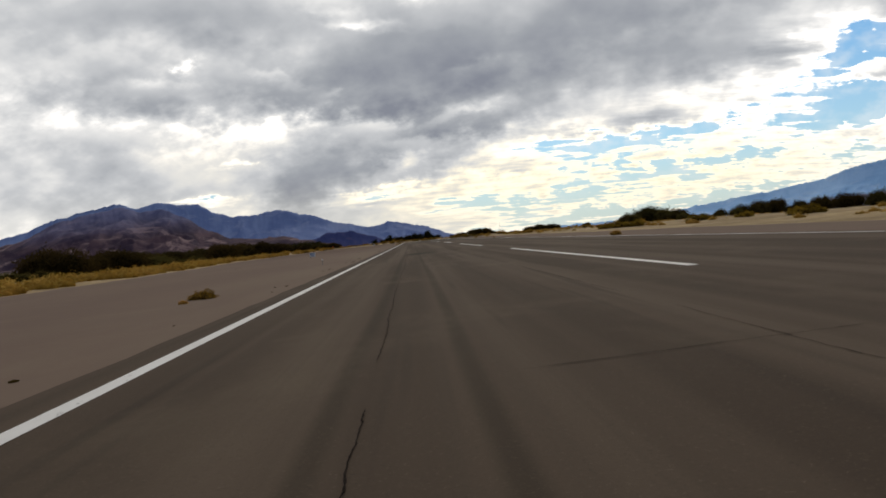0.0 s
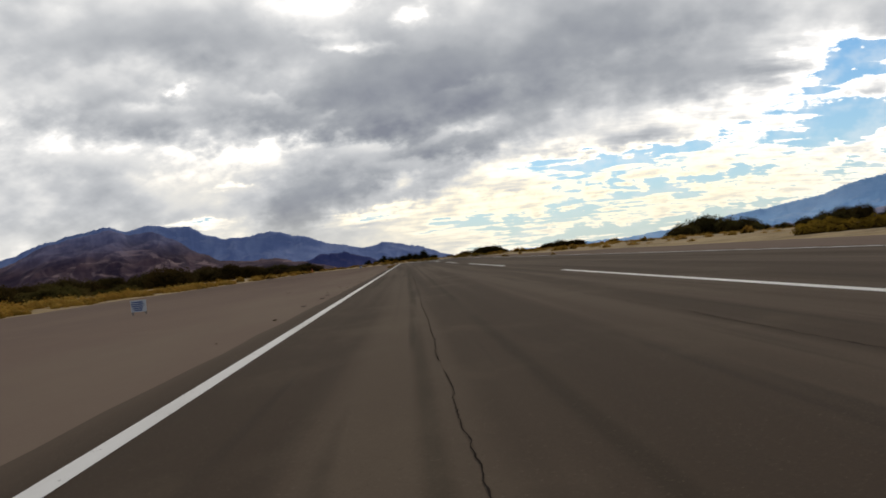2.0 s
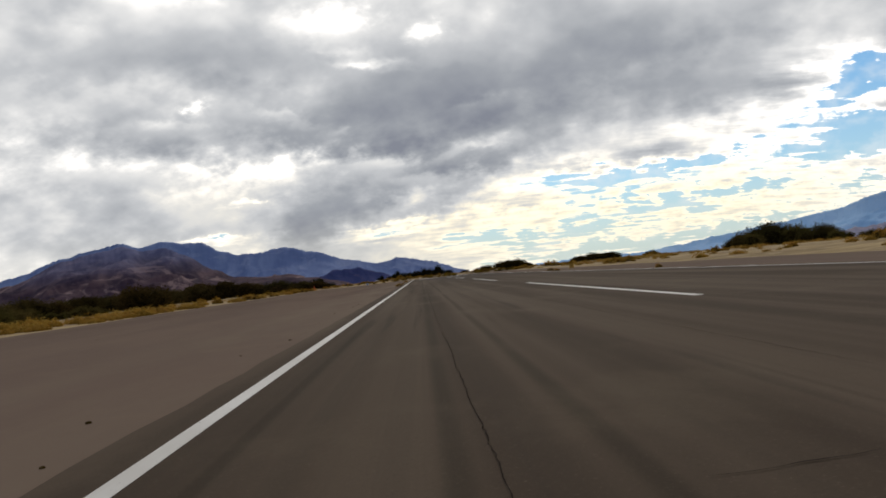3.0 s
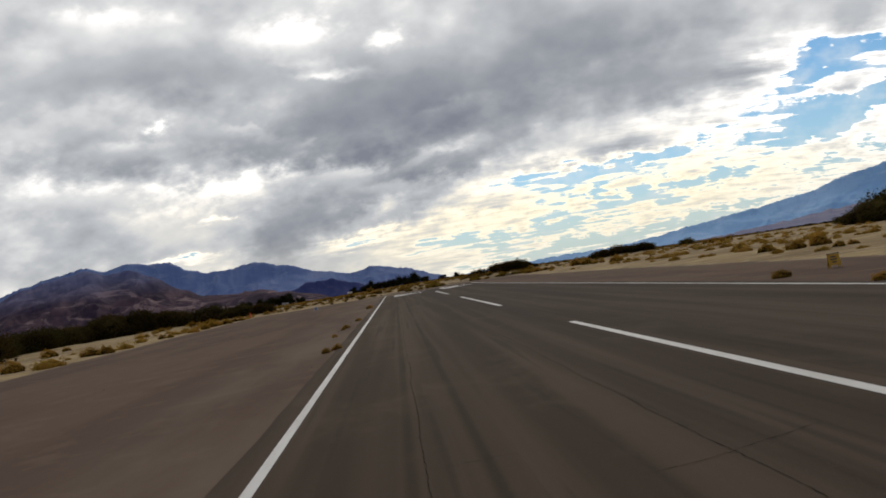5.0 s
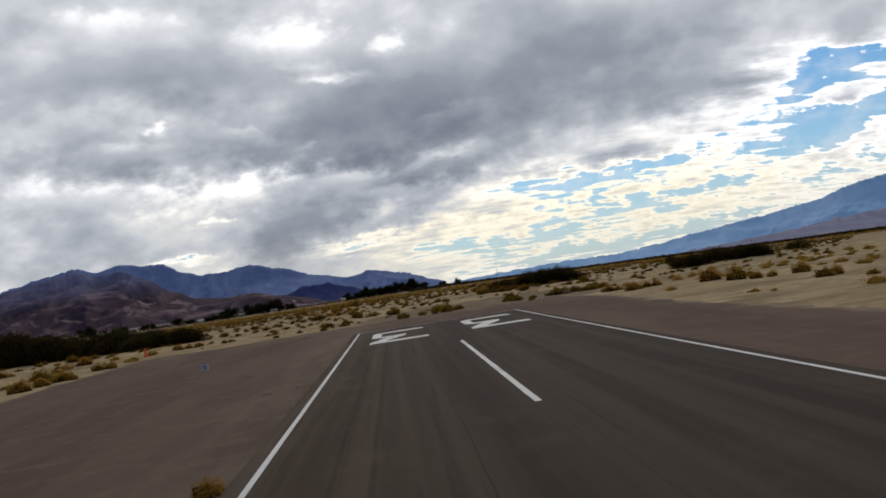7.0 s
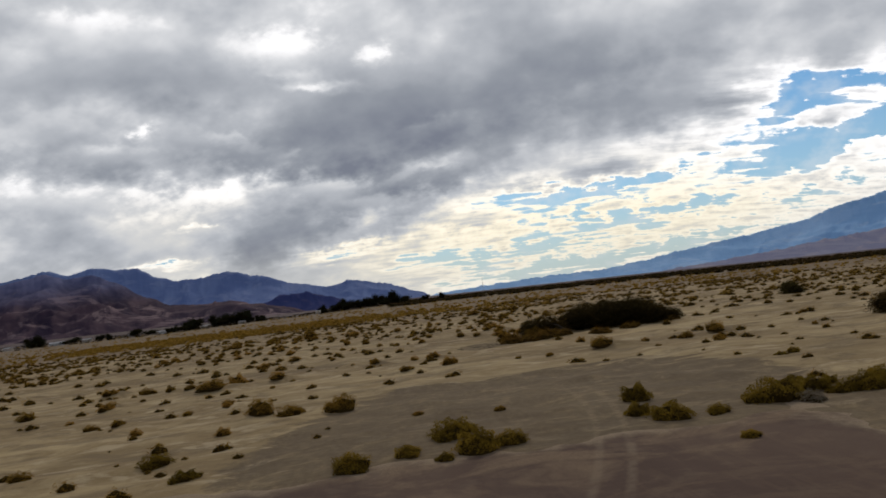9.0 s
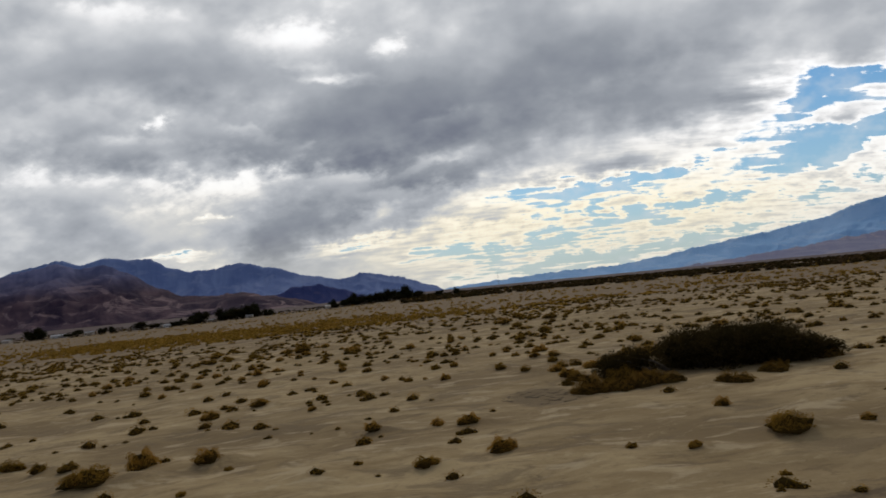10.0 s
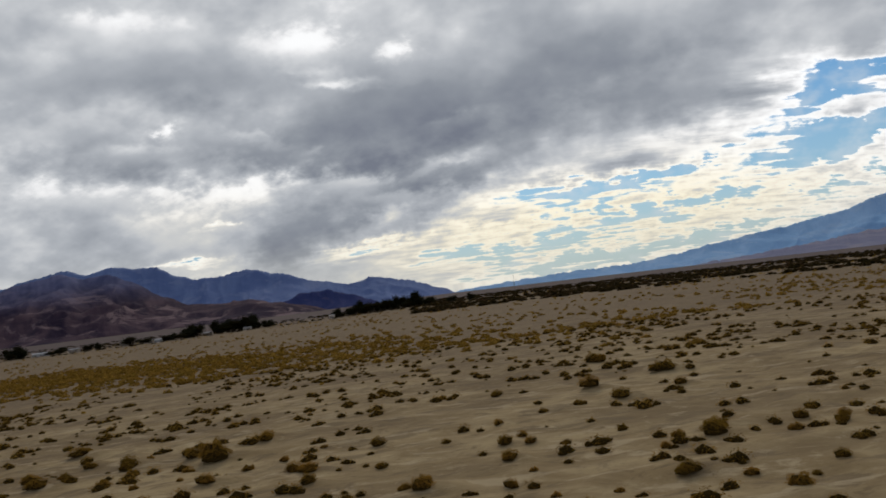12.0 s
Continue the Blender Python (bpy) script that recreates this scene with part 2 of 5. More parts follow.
def sand_material():
    m, n, bsdf, place = material("desert_sand", 0.95, 0.1)
    broad = n.noise(n.mapping(place, scale=(1, 1.6, 1)), 0.035, 5, 0.6)
    wash = n.noise(n.mapping(place, scale=(0.6, 1.15, 1), rotation=(0, 0, radians(12))), 0.2, 8, 0.66, 1.0)
    fine = n.noise(place, 2.2, 6, 0.7)
    grit = n.noise(place, 14.0, 3, 0.7)
    c = n.mix(n.ramp(wash, 0.36, 0.62), (0.330, 0.241, 0.124), (0.492, 0.380, 0.212))
    c = n.mix(n.ramp(broad, 0.40, 0.66), c, (0.261, 0.190, 0.101))
    crust = n.noise(n.mapping(place, scale=(0.8, 1.2, 1)), 0.5, 9, 0.70, 0.8)
    c = n.mix(n.math("MULTIPLY", n.ramp(crust, 0.54, 0.68), 0.6), c, (0.508, 0.407, 0.242))
    c = n.mix(n.math("MULTIPLY", n.ramp(crust, 0.44, 0.34), 0.55), c, (0.193, 0.138, 0.075))
    c = n.mix(n.math("MULTIPLY", n.ramp(fine, 0.52, 0.72), 0.4), c, (0.214, 0.165, 0.097))
    # damp grey-brown lows and thin pale salt streaks
    damp = n.noise(n.mapping(place, scale=(0.7, 1.1, 1), rotation=(0, 0, radians(-8))), 0.2, 8, 0.66, 0.6)
    c = n.mix(n.math("MULTIPLY", n.ramp(damp, 0.52, 0.60), 0.62), c, n.mix(n.ramp(grit, 0.4, 0.6), (0.175, 0.130, 0.078), (0.235, 0.178, 0.106)))
    salt = n.noise(n.mapping(place, scale=(0.6, 1.2, 1), rotation=(0, 0, radians(-10)), location=(31, 7, 0)), 0.3, 8, 0.66, 0.5)
    c = n.mix(n.math("MULTIPLY", n.ramp(salt, 0.55, 0.63), 0.65), c, (0.56, 0.455, 0.295))
    # the flats further out are a browner, crusted soil
    out = n.node("ShaderNodeSeparateXYZ")
    n.put(out.inputs[0], place)
    soil = n.ramp(n.math("MULTIPLY_ADD", n.math("SUBTRACT", broad, 0.5), 160.0, out.outputs[1]), 190.0, 380.0)
    c = n.mix(n.math("MULTIPLY", soil, 0.8), c, n.mix(n.ramp(crust, 0.4, 0.62), (0.165, 0.118, 0.072), (0.262, 0.192, 0.118)))
    c = n.mix(n.math("MULTIPLY", n.ramp(grit, 0.62, 0.72), 0.35), c, (0.161, 0.126, 0.085))
    # far out the flats are a closed cover of gravel and brush
    far_out = n.node("ShaderNodeVectorMath")
    far_out.operation = "LENGTH"
    n.put(far_out.inputs[0], place)
    c = n.mix(n.ramp(n.math("MULTIPLY_ADD", broad, 500.0, far_out.outputs["Value"]), 1150.0, 1700.0), c, n.mix(broad, (0.106, 0.082, 0.080), (0.169, 0.131, 0.123)))
    # brown gravel spread beyond the runway's end
    sep = n.node("ShaderNodeSeparateXYZ")
    n.put(sep.inputs[0], place)
    qx = n.math("POWER", n.math("ABSOLUTE", n.math("DIVIDE", n.math("SUBTRACT", sep.outputs[0], 8.0), 18.0)), 4.0)
    qy = n.math("POWER", n.math("ABSOLUTE", n.math("DIVIDE", n.math("SUBTRACT", n.math("MULTIPLY_ADD", n.math("MINIMUM", sep.outputs[0], 0.0), -1.3, sep.outputs[1]), 66.0), 21.0)), 4.0)
    spread = n.math("ADD", n.math("ADD", qx, qy), n.math("MULTIPLY_ADD", wash, 2.4, -1.2))
    spread = n.ramp(n.math("MULTIPLY_ADD", fine, 0.8, spread), 1.55, 1.15)
    swerve = n.noise(n.mapping(place, scale=(1.5, 0.16, 1), rotation=(0, 0, radians(24))), 0.8, 3, 0.55, 1.6)
    spread = n.math("MULTIPLY", spread, n.math("MULTIPLY_ADD", n.ramp(swerve, 0.46, 0.72), -0.1, n.math("MULTIPLY_ADD", n.ramp(crust, 0.50, 0.62), -0.28, 1.0)))
    c = n.mix(n.math("MULTIPLY", spread, 0.84), c, n.mix(n.ramp(fine, 0.4, 0.65), (0.138, 0.103, 0.068), (0.185, 0.140, 0.092)))
    ruts = n.math("MULTIPLY", wheel_tracks(n, sep.outputs[0], sep.outputs[1]), n.ramp(fine, 0.35, 0.55))
    c = n.mix(n.math("MULTIPLY", ruts, 0.4), c, (0.34, 0.265, 0.165))
    qx = n.math("DIVIDE", n.math("SUBTRACT", sep.outputs[0], 12.0), 3.4)
    qy = n.math("DIVIDE", n.math("SUBTRACT", sep.outputs[1], 122.5), 6.0)
    washed = n.math("ADD", n.math("ADD", n.math("MULTIPLY", qx, qx), n.math("MULTIPLY", qy, qy)), n.math("MULTIPLY_ADD", crust, 1.6, -0.8))
    c = n.mix(n.math("MULTIPLY", n.ramp(washed, 1.2, 0.4), 0.65), c, n.mix(n.ramp(grit, 0.45, 0.6), (0.189, 0.140, 0.085), (0.101, 0.076, 0.049)))
    c = n.mix(1.0, c, (1.02, 0.99, 0.93), "MULTIPLY")
    n.put(bsdf.inputs["Base Color"], c)
    bump(n, bsdf, n.math("ADD", n.math("MULTIPLY", crust, 1.6), n.math("ADD", fine, n.math("MULTIPLY", wash, 1.0))), 0.55, 0.09)
    return m


def gravel_material():
    """The old, sand-covered pavement beside the runway."""
    m, n, bsdf, place = material("old_pavement", 0.95, 0.05)
    sep = n.node("ShaderNodeSeparateXYZ")
    n.put(sep.inputs[0], place)
    broad = n.noise(n.mapping(place, scale=(1.2, 0.25, 1)), 0.12, 5, 0.6, 0.5)
    blot = n.noise(place, 0.5, 6, 0.65)
    grit = n.noise(place, 9.0, 5, 0.75)
    c = n.mix(n.ramp(broad, 0.38, 0.64), (0.119, 0.081, 0.059), (0.154, 0.107, 0.075))
    c = n.mix(n.math("MULTIPLY", n.ramp(blot, 0.5, 0.68), 0.5), c, (0.198, 0.145, 0.096))
    c = n.mix(n.math("MULTIPLY", n.ramp(grit, 0.5, 0.75), 0.5), c, (0.079, 0.058, 0.050))
    tail = n.math("MULTIPLY", n.ramp(sep.outputs[1], 32.0, 56.0), n.ramp(n.noise(n.mapping(place, scale=(0.7, 1, 1)), 0.22, 8, 0.68, 0.8), 0.46, 0.62))
    c = n.mix(n.math("MULTIPLY", tail, 0.75), c, n.mix(n.ramp(grit, 0.4, 0.6), (0.216, 0.153, 0.092), (0.300, 0.217, 0.130)))
    swerve = n.noise(n.mapping(place, scale=(1.5, 0.16, 1), rotation=(0, 0, radians(24))), 0.8, 3, 0.55, 1.6)
    swept = n.math("MULTIPLY", n.ramp(swerve, 0.52, 0.66), n.ramp(sep.outputs[1], 30.0, 46.0))
    c = n.mix(n.math("MULTIPLY", swept, 0.15), c, (0.231, 0.161, 0.098))
    ruts = n.math("MULTIPLY", wheel_tracks(n, sep.outputs[0], sep.outputs[1]), n.ramp(blot, 0.35, 0.55))
    c = n.mix(n.math("MULTIPLY", ruts, 0.4), c, (0.30, 0.235, 0.15))
    # the first stretch of old pavement is mixed to a paler tone
    paler_start = n.math("MULTIPLY", n.ramp(n.math("MULTIPLY_ADD", blot, 60.0, sep.outputs[1]), -70.0, -190.0), 0.62)
    c = n.mix(paler_start, c, (0.202, 0.152, 0.113))
    # blown sand lies in a band along the runway's edge
    drift = n.math("MULTIPLY", n.ramp(n.math("ABSOLUTE", n.math("ADD", sep.outputs[0], 11.0)), 4.6, 0.8), n.ramp(n.noise(n.mapping(place, scale=(1, 0.2, 1)), 0.3, 5, 0.6), 0.3, 0.7))
    c = n.mix(n.math("MULTIPLY", drift, 0.7), c, (0.205, 0.162, 0.114))
    # sand blown in over the outer margin
    margin = n.node("ShaderNodeAttribute")
    margin.attribute_name = "margin"
    lap = n.ramp(n.math("MULTIPLY_ADD", n.math("SUBTRACT", n.noise(n.mapping(place, scale=(1, 0.5, 1)), 0.5, 6, 0.65), 0.5), 6.0, margin.outputs["Fac"]), -2.0, 0.4)
    c = n.mix(n.math("MULTIPLY", lap, 0.9), c, n.mix(n.ramp(grit, 0.4, 0.6), (0.29, 0.225, 0.137), (0.40, 0.315, 0.20)))
    c = n.mix(1.0, c, (1.04, 1.01, 1.05), "MULTIPLY")
    n.put(bsdf.inputs["Base Color"], c)
    bump(n, bsdf, grit, 0.5, 0.02)
    return m


def asphalt_material():
    m, n, bsdf, place = material("runway_asphalt", 0.95, 0.06)
    lanes = n.noise(n.mapping(place, scale=(1, 0.02, 1)), 0.75, 3, 0.5)
    streak = n.noise(n.mapping(place, scale=(1, 0.004, 1)), 4.5, 3, 0.6)
    blot = n.noise(n.mapping(place, scale=(1, 0.5, 1)), 0.35, 6, 0.65)
    grit = n.noise(place, 38.0, 4, 0.8)
    mark = n.noise(n.mapping(place, scale=(1, 0.02, 1)), 2.6, 2, 0.5)
    across = n.node("ShaderNodeSeparateXYZ")
    n.put(across.inputs[0], place)
    sway = n.math("MULTIPLY_ADD", n.noise(n.mapping(place, scale=(0, 1, 0)), 0.05, 2, 0.5), 0.2, -0.1)
    off = n.math("ABSOLUTE", n.math("SUBTRACT", n.math("ABSOLUTE", n.math("ADD", n.math("ADD", across.outputs[0], 6.11), sway)), 0.52))
    tyre = n.math("MULTIPLY", n.ramp(off, 0.15, 0.02), n.ramp(n.noise(n.mapping(place, scale=(0, 1, 0)), 0.09, 3, 0.6), 0.30, 0.50))
    c = n.mix(n.ramp(lanes, 0.35, 0.66), (0.062, 0.044, 0.030), (0.105, 0.077, 0.053))
    c = n.mix(n.math("MULTIPLY", n.ramp(streak, 0.5, 0.72), 0.22), c, (0.056, 0.043, 0.031))
    c = n.mix(n.math("MULTIPLY", n.ramp(mark, 0.60, 0.70), 0.55), c, (0.047, 0.035, 0.025))
    # an old oil stain in the first lane, feathered away from its straight end
    sx = n.math("DIVIDE", n.math("ADD", across.outputs[0], 5.4), 1.1)
    sy = n.math("DIVIDE", n.math("ADD", across.outputs[1], 252.6), 4.2)
    stain = n.math("ADD", n.math("ADD", n.math("MULTIPLY", sx, sx), n.math("MULTIPLY", sy, sy)), n.math("MULTIPLY_ADD", blot, 1.4, -0.7))
    stain = n.math("MULTIPLY", n.ramp(stain, 1.5, 0.5), n.ramp(across.outputs[1], -255.4, -254.9))
    c = n.mix(n.math("MULTIPLY", stain, 0.88), c, (0.026, 0.020, 0.016))
    c = n.mix(n.math("MULTIPLY", tyre, 0.5), c, (0.033, 0.025, 0.016))
    # a short skid beside the edge line
    skid = n.math("MULTIPLY", n.ramp(n.math("ABSOLUTE", n.math("ADD", n.math("ADD", across.outputs[0], 8.3), sway)), 0.11, 0.03), n.ramp(n.math("ABSOLUTE", n.math("ADD", across.outputs[1], 198.0)), 12.0, 7.0))
    c = n.mix(n.math("MULTIPLY", skid, 0.5), c, (0.033, 0.025, 0.016))
    c = n.mix(n.math("MULTIPLY", n.ramp(blot, 0.5, 0.72), 0.35), c, (0.138, 0.106, 0.070))
    c = n.mix(n.math("MULTIPLY", n.ramp(grit, 0.58, 0.72), 0.5), c, (0.187, 0.150, 0.103))
    c = n.mix(n.math("MULTIPLY", n.ramp(grit, 0.42, 0.30), 0.5), c, (0.029, 0.026, 0.021))
    c = n.mix(1.0, c, (1.15, 1.17, 1.21), "MULTIPLY")
    # the far stretch is mixed darker, most from the middle lanes rightward
    far_tone = n.math("MULTIPLY", n.ramp(n.math("MULTIPLY_ADD", blot, 50.0, across.outputs[1]), -130.0, -40.0), n.ramp(n.math("MULTIPLY_ADD", lanes, 3.0, across.outputs[0]), -7.0, 1.0))
    c = n.mix(n.math("MULTIPLY", far_tone, 0.42), c, (0.040, 0.034, 0.031))
    n.put(bsdf.inputs["Base Color"], c)
    bump(n, bsdf, grit, 0.4, 0.006)
    return m


def plain_material(name, low, high, scale=6.0, rough=0.8, spec=0.3, metal=0.0, relief=0.0):
    m, n, bsdf, place = material(name, rough, spec)
    a_, b_ = n.noise(place, scale, 5, 0.65), n.noise(place, scale * 7, 4, 0.7)
    c = n.mix(n.ramp(n.math("MULTIPLY_ADD", b_, 0.4, n.math("MULTIPLY", a_, 0.6)), 0.35, 0.65), low, high)
    n.put(bsdf.inputs["Base Color"], c)
    bsdf.inputs["Metallic"].default_value = metal
    if relief:
        bump(n, bsdf, b_, 0.5, relief)
    return m


def paint_material():
    """Worn white traffic paint with the asphalt showing through."""
    m, n, bsdf, place = material("worn_white_paint", 0.75, 0.3)
    wear = n.noise(n.mapping(place, scale=(1, 0.4, 1)), 7.0, 6, 0.75)
    dirt = n.noise(n.mapping(place, scale=(1, 0.2, 1)), 0.8, 5, 0.65)
    c = n.mix(n.ramp(dirt, 0.35, 0.7), (0.84, 0.83, 0.79), (0.68, 0.66, 0.61))
    c = n.mix(n.ramp(wear, 0.62, 0.70), c, (0.16, 0.145, 0.13))
    n.put(bsdf.inputs["Base Color"], c)
    return m


def leaf_material(name, low, high, dry, rough=0.75):
    """Foliage: every leaf tuft takes a tone of its own."""
    m, n, bsdf, place = material(name, 0.9, 0.02)
    g = n.node("ShaderNodeNewGeometry").outputs["Random Per Island"]
    o = n.node("ShaderNodeObjectInfo").outputs["Random"]
    patch = n.noise(place, 0.11, 3, 0.6)
    c = n.mix(n.math("FRACT", n.math("MULTIPLY", g, 7.31)), low, high)
    c = n.mix(n.ramp(n.math("MULTIPLY_ADD", o, 0.35, n.math("MULTIPLY_ADD", g, 0.25, n.math("MULTIPLY", patch, 0.75))), 0.45, 0.95), c, dry)
    # noise clumps mixed towards black imitate the blotchy shade inside foliage
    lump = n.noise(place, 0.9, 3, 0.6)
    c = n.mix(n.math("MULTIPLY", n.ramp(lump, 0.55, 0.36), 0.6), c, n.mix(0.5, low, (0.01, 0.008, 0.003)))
    n.put(bsdf.inputs["Base Color"], c)
    thin = n.node("ShaderNodeBsdfTranslucent")
    n.put(thin.inputs["Color"], c)
    both = n.node("ShaderNodeMixShader")
    both.inputs[0].default_value = 0.4
    n.tree.links.new(bsdf.outputs[0], both.inputs[1])
    n.tree.links.new(thin.outputs[0], both.inputs[2])
    n.tree.links.new(both.outputs[0], [q for q in n.tree.nodes if q.type == "OUTPUT_MATERIAL"][0].inputs[0])
    return m


def rock_material(name, low, high, streak, scale, top_haze=None, height=(0, 1)):
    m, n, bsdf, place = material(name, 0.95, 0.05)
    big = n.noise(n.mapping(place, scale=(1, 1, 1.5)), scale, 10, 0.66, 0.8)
    relief_noise = n.noise(n.mapping(place, scale=(1.8, 1.0, 0.9)), scale * 1.9, 6, 0.52, 1.4)
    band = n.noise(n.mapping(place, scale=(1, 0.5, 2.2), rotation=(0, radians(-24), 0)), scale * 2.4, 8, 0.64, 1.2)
    # light and dark rock tones by noise stand in for relief shading
    c = n.mix(n.ramp(n.math("MULTIPLY_ADD", relief_noise, 0.55, n.math("MULTIPLY", big, 0.45)), 0.42, 0.60), low, high)
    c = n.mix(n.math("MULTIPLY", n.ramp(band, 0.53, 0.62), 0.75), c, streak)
    # towards the top, blue haze is mixed into the rock's colour
    if top_haze:
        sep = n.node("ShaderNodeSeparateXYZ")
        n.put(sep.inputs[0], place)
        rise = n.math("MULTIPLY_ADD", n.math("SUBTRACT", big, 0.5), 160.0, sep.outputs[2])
        c = n.mix(n.ramp(rise, *height), c, n.mix(n.ramp(relief_noise, 0.4, 0.62), *top_haze))
    n.put(bsdf.inputs["Base Color"], c)
    bump(n, bsdf, n.math("ADD", big, n.math("MULTIPLY", relief_noise, 0.5)), 0.35, 30.0)
    return m


SAND, GRAVEL, ASPHALT, PAINT = sand_material(), gravel_material(), asphalt_material(), paint_material()
CRACK = plain_material("open_crack", (0.020, 0.016, 0.014), (0.042, 0.034, 0.029), 3.0, 1.0, 0.0)
SPECK = plain_material("faded_paint", (0.15, 0.135, 0.12), (0.21, 0.19, 0.17), 9.0, 0.9, 0.1)
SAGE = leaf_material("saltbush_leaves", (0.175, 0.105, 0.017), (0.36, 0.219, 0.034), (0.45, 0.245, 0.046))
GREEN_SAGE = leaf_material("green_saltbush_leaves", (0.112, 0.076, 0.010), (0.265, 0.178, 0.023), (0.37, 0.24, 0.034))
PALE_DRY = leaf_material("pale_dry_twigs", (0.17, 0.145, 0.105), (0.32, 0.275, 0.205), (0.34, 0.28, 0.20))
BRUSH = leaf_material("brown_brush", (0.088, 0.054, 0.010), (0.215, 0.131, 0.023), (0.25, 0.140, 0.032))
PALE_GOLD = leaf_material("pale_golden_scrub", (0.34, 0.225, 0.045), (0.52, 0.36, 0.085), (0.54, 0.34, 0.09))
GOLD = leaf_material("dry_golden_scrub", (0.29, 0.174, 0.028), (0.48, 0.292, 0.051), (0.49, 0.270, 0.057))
# near-black: the shade inside shrubs is put into this colour; stones share it
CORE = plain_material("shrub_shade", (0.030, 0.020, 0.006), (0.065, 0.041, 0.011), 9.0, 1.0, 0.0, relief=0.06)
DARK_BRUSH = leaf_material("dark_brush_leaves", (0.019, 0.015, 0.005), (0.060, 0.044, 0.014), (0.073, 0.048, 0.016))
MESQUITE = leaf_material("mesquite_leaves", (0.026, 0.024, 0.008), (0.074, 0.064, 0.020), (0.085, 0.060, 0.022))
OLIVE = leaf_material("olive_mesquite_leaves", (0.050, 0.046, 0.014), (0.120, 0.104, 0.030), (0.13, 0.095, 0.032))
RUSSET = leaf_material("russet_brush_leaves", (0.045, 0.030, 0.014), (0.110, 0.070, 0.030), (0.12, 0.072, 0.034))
# inner shade of the bushes as a near-black colour
SHADE = plain_material("bush_shade", (0.010, 0.008, 0.003), (0.022, 0.017, 0.006), 3.0, 1.0, 0.0)
BARK = plain_material("dry_bark", (0.05, 0.038, 0.028), (0.12, 0.095, 0.07), 9.0, relief=0.01)
TREE_LEAF = leaf_material("dark_tree_leaves", (0.010, 0.014, 0.008), (0.028, 0.034, 0.016), (0.03, 0.03, 0.016))
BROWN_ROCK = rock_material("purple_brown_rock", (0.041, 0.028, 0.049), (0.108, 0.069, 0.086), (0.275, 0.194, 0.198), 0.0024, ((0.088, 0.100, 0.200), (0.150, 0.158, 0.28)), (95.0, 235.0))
# the blue haze of distance is put into these base colours
HAZED_ROCK = rock_material("hazed_blue_rock", (0.145, 0.208, 0.42), (0.197, 0.270, 0.49), (0.235, 0.298, 0.50), 0.0022)
HAZED_DARK_ROCK = rock_material("hazed_dark_rock", (0.055, 0.070, 0.19), (0.085, 0.095, 0.22), (0.10, 0.10, 0.20), 0.004)
HAZED_PALE_ROCK = rock_material("hazed_pale_rock", (0.31, 0.54, 0.85), (0.40, 0.63, 0.93), (0.48, 0.68, 0.93), 0.0022)
HAZED_FAN = rock_material("hazed_fan_gravel", (0.25, 0.255, 0.37), (0.31, 0.31, 0.41), (0.37, 0.34, 0.40), 0.003)
DULL_WHITE = plain_material("dull_white_board", (0.46, 0.50, 0.55), (0.58, 0.62, 0.66), 3.0, 0.7)
WHITE = plain_material("white_enamel", (0.50, 0.51, 0.53), (0.64, 0.64, 0.64), 2.0, 0.5)
BLUE_INK = plain_material("blue_sign_paint", (0.03, 0.07, 0.20), (0.05, 0.10, 0.26), 5.0, 0.6)
YELLOW = plain_material("weathered_yellow_paint", (0.36, 0.20, 0.02), (0.50, 0.29, 0.03), 4.0, 0.6)
ORANGE = plain_material("orange_plastic", (0.62, 0.09, 0.03), (0.78, 0.14, 0.05), 4.0, 0.5)
STEEL = plain_material("dull_steel", (0.16, 0.155, 0.15), (0.28, 0.27, 0.26), 8.0, 0.55, 0.5, 0.7)
GREY_ROOF = plain_material("grey_roof_sheet", (0.28, 0.29, 0.31), (0.42, 0.42, 0.43), 1.0, 0.6)
TAN_WALL = plain_material("tan_stucco", (0.42, 0.36, 0.29), (0.55, 0.48, 0.40), 1.0)
GLASS = plain_material("dark_window_glass", (0.02, 0.025, 0.03), (0.04, 0.045, 0.05), 1.0, 0.15, 0.5)


# ---------------------------------------------------------------- mesh helpers
def mesh_of(name, verts, faces, mats, smooth=False):
    me = bpy.data.meshes.new(name)
    me.from_pydata(verts, [], faces)
    for m in mats if isinstance(mats, (list, tuple)) else [mats]:
        me.materials.append(m)
    if smooth:
        me.polygons.foreach_set("use_smooth", [True] * len(me.polygons))
    me.update()
    return me


def part(name, bm, mat, parent, label=""):
    me = bpy.data.meshes.new(name)
    bm.to_mesh(me)
    bm.free()
    me.materials.append(mat)
    ob = new(name, me)
    ob.parent = parent
    return tagged(ob, label)


def part_mesh(name, me, parent, label="", m=None):
    ob = new(name, me)
    ob.parent = parent
    if m is not None:
        ob.matrix_basis = m
    return tagged(ob, label)


def box(bm, lo, hi, m=None, bevel=0.0):
    size = [h - l for l, h in zip(lo, hi)]
    made = bmesh.ops.create_cube(bm, size=1.0)["verts"]
    bmesh.ops.scale(bm, vec=size, verts=made)
    bmesh.ops.translate(bm, vec=[(h + l) / 2 for l, h in zip(lo, hi)], verts=made)
    if bevel:
        edges = list({e_ for v in made for e_ in v.link_edges})
        made = [v for v in bmesh.ops.bevel(bm, geom=edges, offset=bevel, segments=2, affect="EDGES")["verts"]]
    if m is not None:
        bmesh.ops.transform(bm, matrix=m, verts=made)
    return bm


